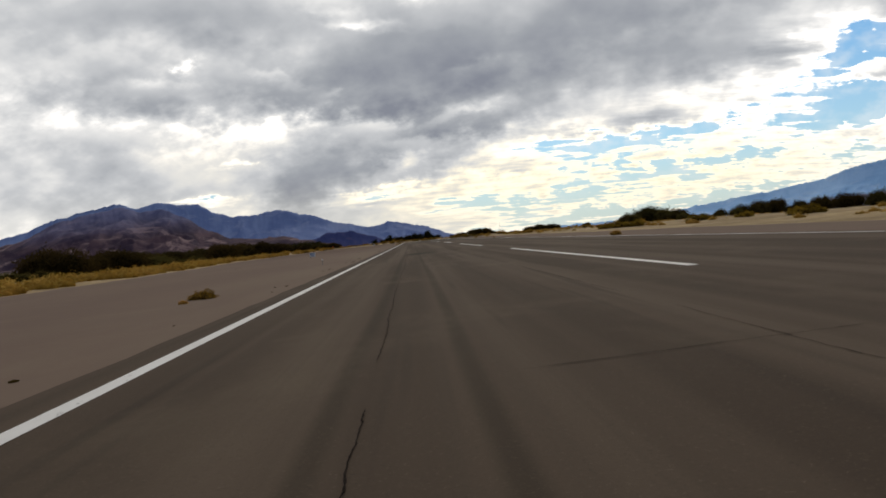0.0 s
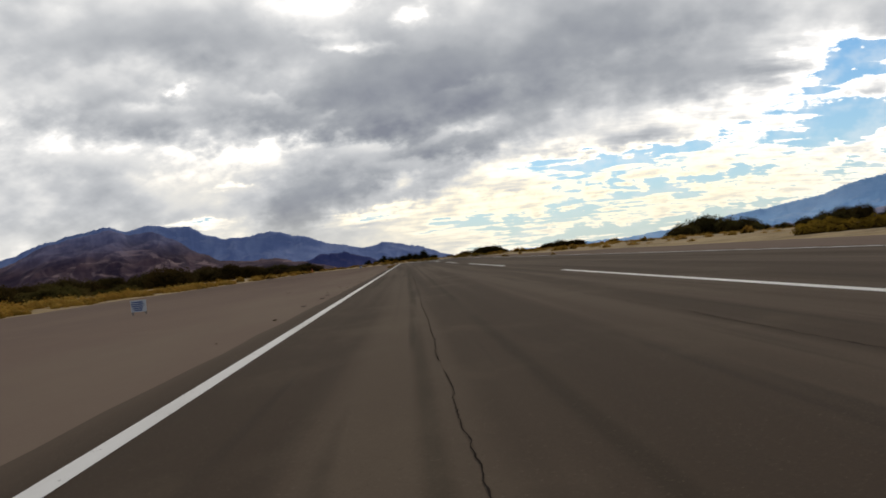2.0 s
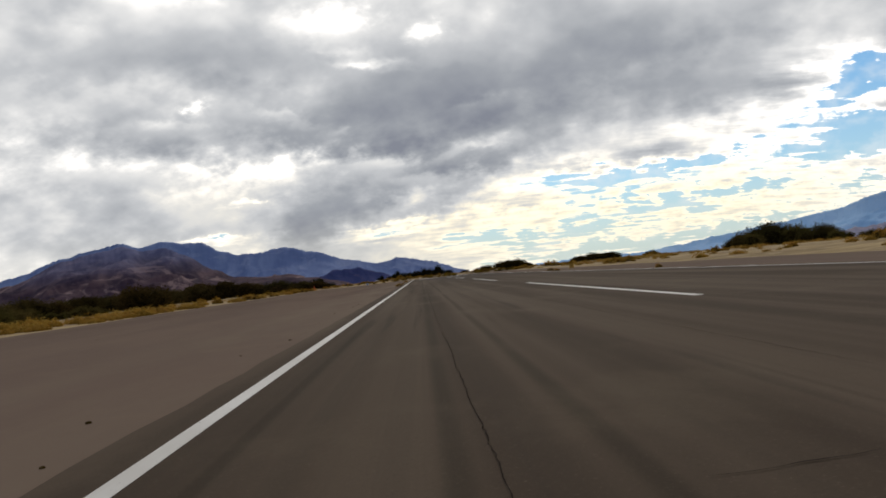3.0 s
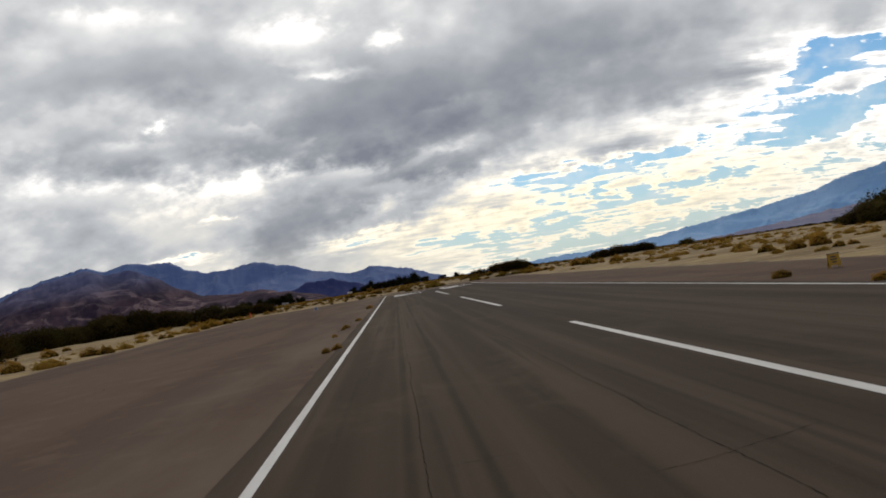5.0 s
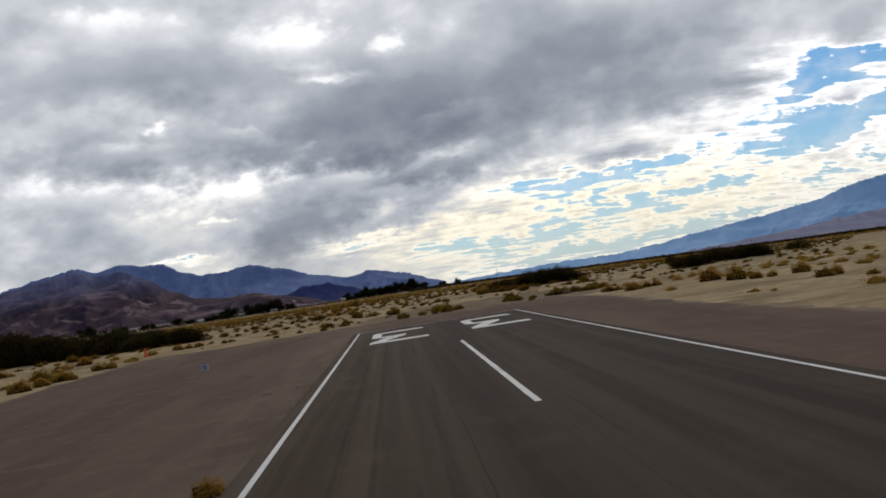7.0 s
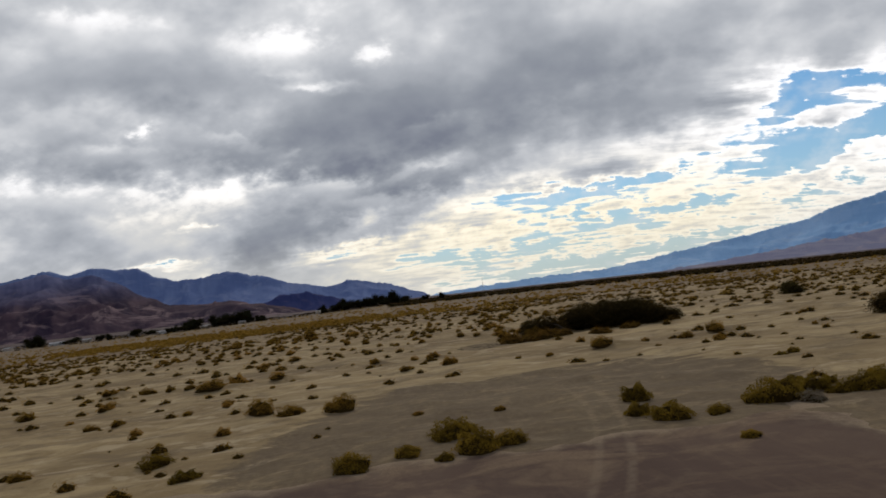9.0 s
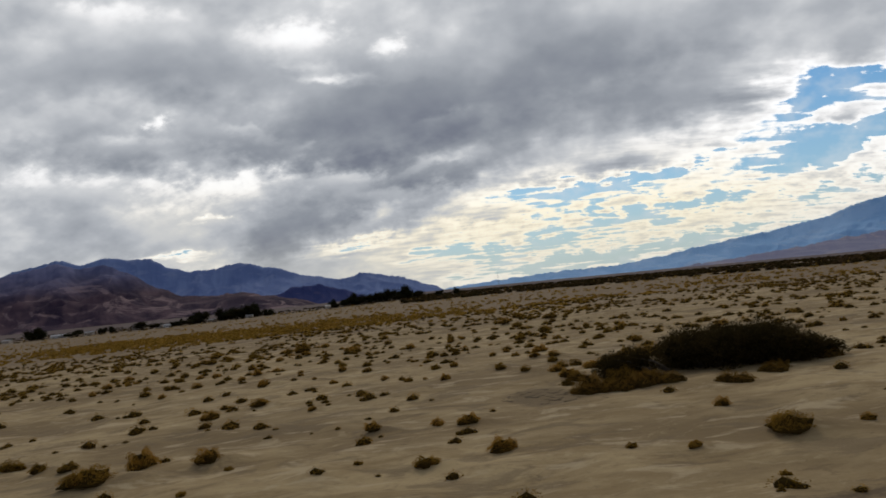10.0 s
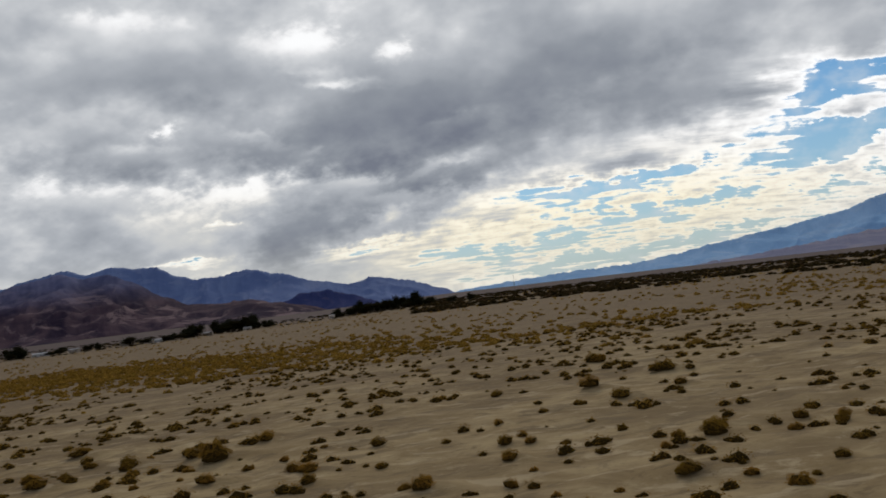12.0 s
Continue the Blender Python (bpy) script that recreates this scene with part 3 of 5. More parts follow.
def rod(bm, p, q, r1, r2, sides=7):
    d = Vector(q) - Vector(p)
    m = Matrix.Translation((Vector(p) + Vector(q)) / 2) @ d.to_track_quat("Z", "Y").to_matrix().to_4x4()
    bmesh.ops.create_cone(bm, cap_ends=True, segments=sides, radius1=r1, radius2=r2, depth=d.length, matrix=m)
    return bm


# ---------------------------------------------------------------- lie of the land
HALF, END, PERIOD, DASH = 8.94, 31.49, 52.39, 31.6
START = -760.0


def wave(x, y, size, seed=0.0):
    return noise.noise((x / size, y / size, seed))


def edge_left(y):
    k = min(1.0, max(0.0, (y + 255.0) / 130.0))
    return -34.5 - 7.0 * k * k * (3 - 2 * k) + 1.8 * wave(0, y, 23, 3.1) + 0.6 * wave(0, y, 5, 8.0)


def edge_right(y):
    return 20.5 + 1.8 * wave(0, y, 27, 5.3) + 0.6 * wave(0, y, 6, 2.0)


def edge_end(x):
    return 57.0 + 2.0 * wave(x, 0, 9, 6.6) + 0.8 * wave(x, 0, 3, 1.6)


def outside(x, y):
    """How far a point lies outside the old pavement, in metres (negative within)."""
    return max(edge_left(y) - x, x - edge_right(y), y - edge_end(x))


def land(x, y):
    z = -0.010 * min(max(abs(x) - 9.6, 0.0), 24.0)
    z += -0.020 * max(0.0, x - 60.0) + 0.020 * max(0.0, -x - 250.0) - 0.005 * max(0.0, y - 200.0)
    return z


# shrubs that stand out round the end of the runway and in the flats beyond
# x, y, width
SPOTS = []
SPOTS += [  # about the end of the old pavement
    (14.3, 51.7, 0.8), (1.0, 55.9, 0.8), (-3.6, 56.8, 1.9), (2.7, 57.1, 2.0), (4.5, 57.7, 1.6), (15.6, 58.0, 1.2), (13.1, 58.3, 2.0), (-0.8, 58.4, 1.3), (23.3, 59.4, 1.4), (24.9, 59.6, 2.1),
    (19.9, 60.0, 3.0), (-12.4, 60.2, 1.4), (12.0, 60.3, 1.3), (22.7, 61.1, 1.8), (1.9, 61.4, 2.5), (13.4, 64.7, 1.7), (-15.2, 65.7, 1.8),
]
SPOTS += [  # on the first flats
    (-23.5, 67.0, 1.5), (5.6, 68.1, 0.9), (0.5, 71.3, 0.8), (-13.0, 74.3, 1.3), (-4.8, 78.5, 2.8), (-8.9, 79.2, 2.4), (-11.3, 80.8, 2.5), (-20.9, 81.2, 1.3),
]
SPOTS += [  # across the flats
    (-24.7, 88.9, 1.3), (-19.0, 89.8, 0.8), (-27.4, 90.1, 1.6), (-15.7, 91.0, 1.3), (16.9, 91.0, 0.8), (30.4, 91.2, 1.8), (-19.3, 92.0, 0.8), (-15.9, 92.8, 1.3), (-31.6, 97.0, 1.2), (20.9, 97.9, 2.7),
    (15.5, 98.0, 1.2), (30.0, 98.0, 1.9), (33.3, 98.6, 2.2), (25.7, 98.6, 0.9), (12.5, 100.0, 0.9), (0.8, 101.2, 1.6), (-13.0, 101.7, 0.9), (5.5, 103.2, 2.3), (-30.7, 104.0, 1.8), (-3.1, 104.2, 0.6),
    (-39.6, 106.6, 2.7), (-20.1, 108.0, 3.1), (-11.6, 108.2, 1.0), (21.4, 108.3, 1.6), (-31.9, 109.9, 1.5), (-13.5, 110.8, 2.1), (-18.4, 113.1, 3.3), (4.8, 113.8, 1.6), (-2.4, 115.0, 1.5), (2.4, 115.4, 1.4),
    (-24.3, 115.4, 1.4), (-26.9, 116.2, 1.5),
]
SPOTS += [  # round the mesquite clump
    (-31.0, 120.7, 2.5), (-36.4, 123.2, 2.3), (-8.2, 129.9, 1.3), (-18.1, 133.5, 2.1), (-14.2, 137.1, 2.1), (13.1, 138.1, 1.3), (4.7, 139.0, 1.5), (2.8, 143.3, 0.7), (11.2, 143.6, 1.5), (1.1, 143.7, 1.1),
    (17.4, 145.2, 1.5), (30.8, 145.5, 0.9), (0.3, 145.7, 1.0), (-1.7, 148.1, 1.1),
]
SPOTS += [  # further out
    (18.7, 150.9, 1.7), (-7.8, 151.5, 1.2), (16.5, 152.0, 1.5), (6.8, 152.3, 1.2), (4.6, 154.1, 1.9), (-20.7, 155.1, 0.6), (-10.6, 158.2, 1.2), (15.3, 158.5, 1.6), (-16.9, 158.6, 1.9), (31.5, 158.9, 1.8),
    (24.3, 158.9, 1.5), (-29.8, 159.3, 1.3), (3.0, 159.5, 0.8), (18.9, 159.9, 2.7), (-3.8, 160.1, 1.3), (12.7, 161.8, 1.0), (14.7, 163.1, 1.3), (-33.2, 163.5, 1.7), (-7.4, 164.8, 1.4), (-13.1, 165.0, 1.3),
    (-29.0, 165.6, 0.9), (-13.6, 170.1, 1.0), (-35.9, 173.5, 1.6),
]
SPOTS += [  # far out
    (-8.7, 177.2, 1.3), (-20.8, 177.3, 1.7), (26.7, 178.7, 0.8), (23.3, 180.4, 1.1), (29.7, 181.0, 1.1), (15.0, 181.3, 0.8), (20.1, 182.6, 1.9), (-30.6, 183.6, 1.4), (-28.7, 185.5, 2.0), (8.6, 186.3, 1.1),
    (2.5, 188.0, 1.9), (1.3, 188.8, 1.2), (10.8, 189.2, 0.8), (-34.5, 189.5, 1.6), (31.5, 190.5, 1.5), (35.4, 191.0, 1.4), (25.7, 192.4, 2.3), (23.3, 193.6, 1.4), (9.7, 194.3, 1.6), (-6.5, 195.5, 1.6),
    (15.0, 197.7, 1.2), (-0.6, 198.0, 1.3), (12.2, 199.4, 1.1), (20.5, 200.1, 1.4), (-6.9, 200.2, 1.9), (10.1, 200.3, 1.5), (-46.9, 200.4, 2.1), (-16.0, 201.1, 1.9), (12.1, 203.4, 1.0), (-13.1, 205.2, 1.7),
    (-9.8, 206.1, 1.3), (-1.2, 207.8, 1.7),
]
SPOTS += [  # far out
    (-27.1, 208.0, 2.0), (-37.3, 208.3, 1.7), (-44.8, 208.7, 1.7), (-19.6, 209.3, 1.6), (10.6, 209.4, 1.2), (-6.5, 210.4, 1.2), (-25.6, 211.3, 1.8), (-34.7, 211.7, 2.2), (-17.6, 212.2, 3.5), (-32.0, 212.7, 1.9),
    (-27.4, 216.6, 2.2), (-21.0, 217.0, 1.9), (-26.4, 220.1, 1.2), (-33.3, 221.0, 1.7), (-14.0, 221.0, 1.8), (-58.6, 229.6, 2.9), (-37.9, 230.2, 3.0),
]
SPOTS += [  # the last of the flats
    (-37.2, 215.6, 2.0), (-33.9, 216.0, 1.5), (-28.3, 218.7, 2.1), (-34.7, 224.0, 1.6), (-18.4, 214.0, 3.2), (-22.3, 220.0, 1.8), (-19.3, 205.3, 1.0), (2.6, 190.4, 1.7), (26.7, 194.3, 2.3), (33.5, 193.7, 1.4),
    (36.9, 193.4, 1.4), (11.0, 182.1, 0.9), (24.9, 216.1, 2.4), (15.9, 214.0, 1.3), (13.2, 231.2, 1.8), (23.4, 224.0, 2.7), (30.8, 252.4, 3.9), (35.3, 231.9, 3.3), (32.9, 219.9, 1.8), (20.0, 215.1, 1.8), (-14.3, 223.8, 1.8),
]

# many of those on the flats sit at the edge of a mound of blown sand: middle, radius, height
MOUNDS = {}
for i, (x, y, w) in enumerate(SPOTS):
    if y > 86 and w > 1.0 and i % 3:
        one = (x + 0.55 * w, y + 0.15 * w, 0.62 * w, 0.24 * w)
        for gx in (-1, 0, 1):
            for gy in (-1, 0, 1):
                MOUNDS.setdefault((round(one[0] / 4) + gx, round(one[1] / 4) + gy), []).append(one)


def mound(x, y):
    """Height of the blown sand heaped against the shrubs."""
    z = 0.0
    for cx, cy, rad, high in MOUNDS.get((round(x / 4), round(y / 4)), ()):
        q = ((x - cx) / (1.5 * rad)) ** 2 + ((y - cy) / rad) ** 2
        z = max(z, high * math.exp(-q * 1.3))
    return z


def hummock(x, y):
    """Low mounds of blown sand over the flats beyond the runway."""
    if y < 55 or y > 330 or abs(x) > 110:
        return 0.0
    h = wave(x, y * 0.85, 3.6, 77.0) + 0.4 * wave(x, y, 1.9, 31.0) - 0.14
    return 0.34 * h if h > 0 else 0.1 * h


def ground_height(x, y):
    o = outside(x, y) if abs(x) < 60 and y < 120 else 30.0
    z = land(x, y)
    if o < 0:
        if o < -7:
            return z - 0.16
        return z + 0.022 * o + 0.07 * (1 + o / 7) * (wave(x, y, 4.5, 6.0) + 0.6 * wave(x, y, 1.9, 2.0))
    k = min(1.0, o / 7.0)
    return z + 0.07 * max(0.0, 1 - o / 7) * (wave(x, y, 4.5, 6.0) + 0.6 * wave(x, y, 1.9, 2.0)) + k * (0.30 * wave(x, y, 21, 1.0) + 0.16 * wave(x, y, 7, 4.0) + 0.07 * wave(x, y, 2.6, 9.0) + 0.1 + hummock(x, y)) + mound(x, y)


def surface_height(x, y):
    """Where things stand: on the old pavement or on the sand."""
    return land(x, y) + 0.03 if outside(x, y) < 0 else ground_height(x, y)


def steps(lo, hi, step, far, growth):
    """Even steps from lo to hi, then ever longer ones out to far on both sides."""
    mid = list(np.arange(lo, hi + 0.01, step))
    up, down, s_ = [hi], [lo], step
    while up[-1] < far[1]:
        s_ *= growth
        up.append(up[-1] + s_)
    s_ = step
    while down[-1] > far[0]:
        s_ *= growth
        down.append(down[-1] - s_)
    return down[:0:-1] + mid + up[1:]


xs = steps(-62, 62, 0.62, (-7000, 7000), 1.11)
ys = [y for y in steps(-320, 250, 0.6, (-2500, 5600), 1.11) if y > 50 or y < -320 or round((y + 320) / 0.6) % 3 == 0]
verts = [(x, y, ground_height(x, y)) for y in ys for x in xs]
nx = len(xs)
faces = [(j * nx + i, j * nx + i + 1, (j + 1) * nx + i + 1, (j + 1) * nx + i) for j in range(len(ys) - 1) for i in range(nx - 1)]
tagged(new("ground", mesh_of("ground", verts, faces, SAND, True)), "pale tan desert sand with low drifts and washes", "ground", kind="structure")


# The old pavement: a wide, worn sheet under and beside the runway.
def pavement():
    rows = list(np.arange(START, -20, 3.0)) + list(np.arange(-20, 68, 0.75))
    cols = 60
    v, f = [], []
    for y in rows:
        lo, hi = edge_left(y) - 5, edge_right(y) + 5
        for i in range(cols + 1):
            x = lo + (hi - lo) * i / cols
            yy = min(y, edge_end(x) + 6)
            v.append((x, yy, land(x, yy) + 0.03 - 0.022 * max(0.0, outside(x, yy) + 2.0)))
    for j in range(len(rows) - 1):
        for i in range(cols):
            q = [j * (cols + 1) + i, j * (cols + 1) + i + 1, (j + 1) * (cols + 1) + i + 1, (j + 1) * (cols + 1) + i]
            if max(abs(v[q[0]][1] - v[q[3]][1]), abs(v[q[1]][1] - v[q[2]][1])) > 1e-4:
                f.append(q)
    me_ = mesh_of("pavement", v, f, GRAVEL, True)
    me_.attributes.new("margin", "FLOAT", "POINT").data.foreach_set("value", [outside(x, y) for x, y, z in v])
    ob = new("pavement", me_)
    return tagged(ob, "brownish grey old pavement with drifted sand and gravel", "pavement", kind="structure")


pavement()

# ---------------------------------------------------------------- runway
RUN_Z = 0.06
bm = bmesh.new()
v_edge = []
for y in list(np.arange(START, END + 0.5, 1.5)) + [END + 0.5]:
    v_edge.append((-HALF - 0.62 + 0.10 * wave(0, y, 2.5, 1.2), y, HALF + 0.62 + 0.10 * wave(0, y, 2.5, 7.7)))
last = None
for lo, y, hi in v_edge:
    ring = [bm.verts.new(c) for c in ((lo - 0.12, y, -0.02), (lo, y, RUN_Z), (hi, y, RUN_Z), (hi + 0.12, y, -0.02))]
    if last:
        for i in range(3):
            bm.faces.new((last[i], last[i + 1], ring[i + 1], ring[i]))
    last = ring
me = bpy.data.meshes.new("runway")
bm.to_mesh(me)
bm.free()
me.materials.append(ASPHALT)
runway = tagged(new("runway", me), "dark grey worn asphalt runway with tyre streaks and cracks", "runway", kind="structure")


def flat_strip(name, lo, hi, mat, z, label=""):
    """A strip of paint with ragged ends."""
    bm = bmesh.new()
    n = max(2, int((hi[1] - lo[1]) / 2.0))
    rows = []
    for k in range(n + 1):
        y = lo[1] + (hi[1] - lo[1]) * k / n
        rows.append([bm.verts.new((lo[0] + 0.012 * wave(y, lo[0], 1.3), y, z)), bm.verts.new((hi[0] + 0.012 * wave(y, hi[0], 1.1, 3.0), y, z))])
    for p_, q_ in zip(rows, rows[1:]):
        bm.faces.new((p_[0], p_[1], q_[1], q_[0]))
    return part(name, bm, mat, runway, label)


for side in (-1, 1):
    flat_strip("edge_line", (side * HALF - 0.075, START), (side * HALF + 0.125, END), PAINT, RUN_Z + 0.005, "worn white painted edge line")
for k in range(14):
    far = -k * PERIOD
    flat_strip("centre_dash", (-0.13, far - DASH), (0.13, far), PAINT, RUN_Z + 0.005, "worn white painted dash")
bm = box(bmesh.new(), (-HALF, END - 0.10, RUN_Z + 0.001), (HALF, END, RUN_Z + 0.006))
part("end_line", bm, PAINT, runway, "thin faded white line across the runway end")


def numeral(cx, near, far, wide):
    """A flat-topped 3 as it reads for an aircraft landing the other way: its top lies nearest."""
    deep = far - near
    lo, hi = cx - wide / 2, cx + wide / 2
    z0, z1 = RUN_Z + 0.001, RUN_Z + 0.006
    bm = bmesh.new()

    def plate(points):
        bottom = [bm.verts.new((x, y, z0)) for x, y in points]
        top = [bm.verts.new((x, y, z1)) for x, y in points]
        bm.faces.new(top)
        for i in range(len(points)):
            j = (i + 1) % len(points)
            bm.faces.new((bottom[i], bottom[j], top[j], top[i]))

    s1 = 1.9
    plate([(lo, near), (hi, near), (hi, near + s1), (lo, near + s1)])
    plate([(lo, near + s1), (lo + 1.4, near + s1), (cx + 0.7, near + deep * 0.44), (cx + 0.7, near + deep * 0.44 + 1.7), (cx - 0.4, near + deep * 0.44 + 1.7)])
    mid = near + deep * 0.44
    plate([(lo + 0.9, mid), (cx - 0.41, mid), (cx - 0.41, mid + 1.7), (lo + 0.9, mid + 1.7)])
    plate([(lo, mid + 0.9), (lo + 0.9, mid), (lo + 0.9, far), (lo, far - 0.9)])
    plate([(lo + 0.9, far - s1), (hi - 0.6, far - s1), (hi, far - s1 - 0.6), (hi, far - 0.8), (hi - 0.7, far), (lo + 0.9, far)])
    return part("numeral", bm, PAINT, runway, "white painted runway numeral three")


for cx in (-4.55, 4.55):
    numeral(cx, 10.6, 26.2, 5.2)


def crack(points, width, name="crack"):
    """A wandering open crack through the given corners."""
    bm = bmesh.new()
    path = []
    for (x0, y0), (x1, y1) in zip(points, points[1:]):
        n = max(2, int(math.hypot(x1 - x0, y1 - y0) / 0.06))
        for k in range(n):
            x, y = x0 + (x1 - x0) * k / n, y0 + (y1 - y0) * k / n
            path.append((x + 0.045 * wave(x, y, 1.9, 2.0) + 0.02 * wave(x, y, 0.33, 5.0) + 0.016 * wave(x, y, 0.11, 3.0), y + 0.04 * wave(x, y, 0.9, 11.0) + 0.025 * wave(x, y, 0.2, 6.0)))
    last = None
    for i, (x, y) in enumerate(path):
        px, py = path[min(i + 1, len(path) - 1)][0] - path[max(i - 1, 0)][0], path[min(i + 1, len(path) - 1)][1] - path[max(i - 1, 0)][1]
        d = math.hypot(px, py) or 1.0
        w = width * (0.3 + 1.1 * abs(wave(x, y, 0.14, 13.0)) + 1.3 * max(0.0, wave(x, y, 0.5, 7.0)) ** 3) * min(1.0, 0.15 + min(i, len(path) - 1 - i) * 0.2)
        now = [bm.verts.new((x - py / d * w / 2, y + px / d * w / 2, RUN_Z + 0.009)), bm.verts.new((x + py / d * w / 2, y - px / d * w / 2, RUN_Z + 0.009))]
        if last:
            bm.faces.new((last[0], last[1], now[1], now[0]))
        last = now
    return part(name, bm, CRACK, runway)


rng = random.Random(4)
# Joints between the paving lanes have opened; shorter cracks run across.
for x0, w in ((-6.42, 0.019), (-2.86, 0.017), (0.5, 0.014), (3.3, 0.014), (6.6, 0.014)):
    y = -330.0
    while y < END - 4:
        run = rng.uniform(9, 30)
        if x0 == -6.42 and y < -218.8 < y + run + 3.5:
            run = -222.2 - y
        crack([(x0, y), (x0 + rng.uniform(-0.06, 0.06), y + run * 0.5), (x0, min(END - 1, y + run))], w * rng.uniform(0.7, 1.05), "joint_crack")
        y += run + (3.4 if x0 == -6.42 and -224 < y + run < -220 else rng.uniform(0.0, 2.5))
for pts in (
    [(-6.45, -273.35), (-6.0, -273.4), (-5.6, -273.3), (-5.0, -272.9)], [(-6.4, -273.1), (-6.0, -273.05)], [(-6.4, -221.98), (-6.04, -222.05), (-5.76, -221.89), (-5.27, -221.8), (-4.99, -221.78), (-4.35, -221.64), (-3.6, -221.42)], [(-8.55, -289.36), (-7.63, -289.37), (-6.93, -289.45), (-6.42, -289.46)],
    [(-6.3, -124.5), (-5.1, -124.4)], [(-4.1, -126.5), (-3.2, -126.3), (-1.4, -125.6)], [(0.83, -62.84), (1.65, -62.72), (2.47, -62.27)], [(3.25, -62.0), (3.31, -63.3), (3.4, -64.5)], [(-5.44, -204.14), (-5.14, -204.14), (-4.84, -204.06), (-4.58, -204.03), (-4.32, -203.95)],
):
    crack(pts, 0.019)
for _ in range(24):
    x, y = rng.uniform(-8.2, 6.5), rng.uniform(-330, END - 3)
    w = rng.uniform(0.9, 4.0)
    crack([(x, y), (min(x + w, 8.3), y + rng.uniform(-0.8, 0.8))], rng.uniform(0.012, 0.03))


# two worn flecks of paint
for x in (-6.09, -5.93):
    flat_strip("paint_fleck", (x - 0.035, -271.74), (x + 0.035, -271.62), SPECK, RUN_Z + 0.004, "pale worn fleck of paint")


# ---------------------------------------------------------------- mountains
BASE = Vector((-5.7, -97.3, 3.57))


def profile(points, a_):
    """Skyline elevation at an azimuth, smoothly between the given ones."""
    for (a0, e0), (a1, e1) in zip(points, points[1:]):
        if a0 <= a_ <= a1:
            t = (a_ - a0) / (a1 - a0)
            return e0 + (e1 - e0) * (0.5 * t + 0.5 * t * t * (3 - 2 * t))
    return points[0][1] if a_ < points[0][0] else points[-1][1]


def range_(name, label, points, near, crest, mat, rough, seed, floor=-70.0, step=0.07, rows=36, size=420.0):
    """A mountain range: slopes cut by gullies, rising from near to its crest."""
    az = np.arange(points[0][0], points[-1][0] + step / 2, step)
    v, f = [], []
    for j in range(rows + 6):
        s_ = j / (rows - 1)
        for a_ in az:
            r = near + (crest - near) * s_
            x, y = BASE.x + r * math.sin(radians(a_)), BASE.y + r * math.cos(radians(a_))
            even = BASE.z + crest * math.tan(radians(profile(points, a_)))
            top = BASE.z + crest * math.tan(radians(profile(points, a_) + 0.09 * wave(a_, 0, 0.6, seed) + 0.055 * wave(a_, 0, 0.2, seed + 4) + 0.02 * wave(a_, 0, 0.08, seed + 9)))
            if s_ <= 1:
                w = noise.noise_vector((x / (size * 1.5), y / (size * 1.5), seed))
                spur = noise.ridged_multi_fractal((x / size + 0.45 * w.x, y / (size * 1.25) + 0.45 * w.y, seed), 0.95, 2.1, 6, 1.0, 2.0) - 1.1
                shape = 0.72 * s_ ** 1.25 + 0.28 * s_ ** 3
                z = (top - even) * s_ ** 7 + floor + (even - floor) * (shape + rough * 0.42 * spur * math.sin(math.pi * min(1.0, s_)) ** 0.75)
                z = min(z, (top - even) * s_ ** 7 + floor + (even - floor) * (0.25 + 0.75 * s_ ** 0.7))
            else:
                z = top - (s_ - 1) * (crest - near) * 0.7
            v.append((x, y, z))
    n = len(az)
    for j in range(rows + 5):
        for i in range(n - 1):
            f.append((j * n + i, j * n + i + 1, (j + 1) * n + i + 1, (j + 1) * n + i))
    return tagged(new(name, mesh_of(name, v, f, mat, True)), label, "mountain", kind="structure")


SKYLINE_LEFT = [
    (-60, 1.5), (-40, 2.0), (-30, 1.9), (-27, 2.5), (-24.2, 3.45), (-22.2, 3.9), (-20.5, 4.2), (-19.3, 3.8), (-17.8, 4.12), (-16.6, 3.9), (-15.2, 3.8),
    (-14.0, 3.1), (-12.8, 2.75), (-11.3, 2.75), (-9.6, 3.0), (-7.5, 2.45), (-5.1, 1.62), (-2.8, 1.15), (-1.6, 1.45), (0.8, 0.95), (3.1, 0.08), (4.2, -0.4),
]
MASSIF_LEFT = [(-60, 0.8), (-40, 1.3), (-30, 1.5), (-27, 2.1), (-24.5, 3.25), (-22.3, 3.7), (-20.4, 4.0), (-19.2, 3.55), (-17.8, 3.7), (-16.4, 3.0), (-14.8, 1.95), (-13.2, 1.2), (-11.2, 1.0), (-9.5, 1.05), (-8.0, 0.65), (-6.0, 0.2), (-4, -0.5)]
HILL_LEFT = [(-9.5, -0.3), (-8, 0.4), (-6, 1.0), (-4.4, 0.95), (-3.0, 0.5), (-1.0, -0.3)]
SKYLINE_RIGHT = [(1.5, -0.7), (3.1, -0.4), (5.1, -0.22), (9.2, -0.08), (12, 0.0), (15.6, -0.05), (18.5, 0.2), (21.1, 0.55), (24.8, 0.95), (28.4, 1.4), (31.2, 2.15), (34.1, 2.6), (40, 3.2), (60, 2.5)]
FAN_RIGHT = [(14, -1.0), (18, -0.72), (22, -0.5), (26, -0.25), (30, 0.1), (34, 0.4), (40, 0.6), (60, 0.4)]
range_("mountain_range", "hazy blue mountain range with a jagged skyline", SKYLINE_LEFT, 3750, 4450, HAZED_ROCK, 0.5, 2.0, rows=44)
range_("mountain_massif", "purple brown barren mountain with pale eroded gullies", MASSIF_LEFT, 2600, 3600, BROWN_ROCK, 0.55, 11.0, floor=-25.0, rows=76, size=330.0)
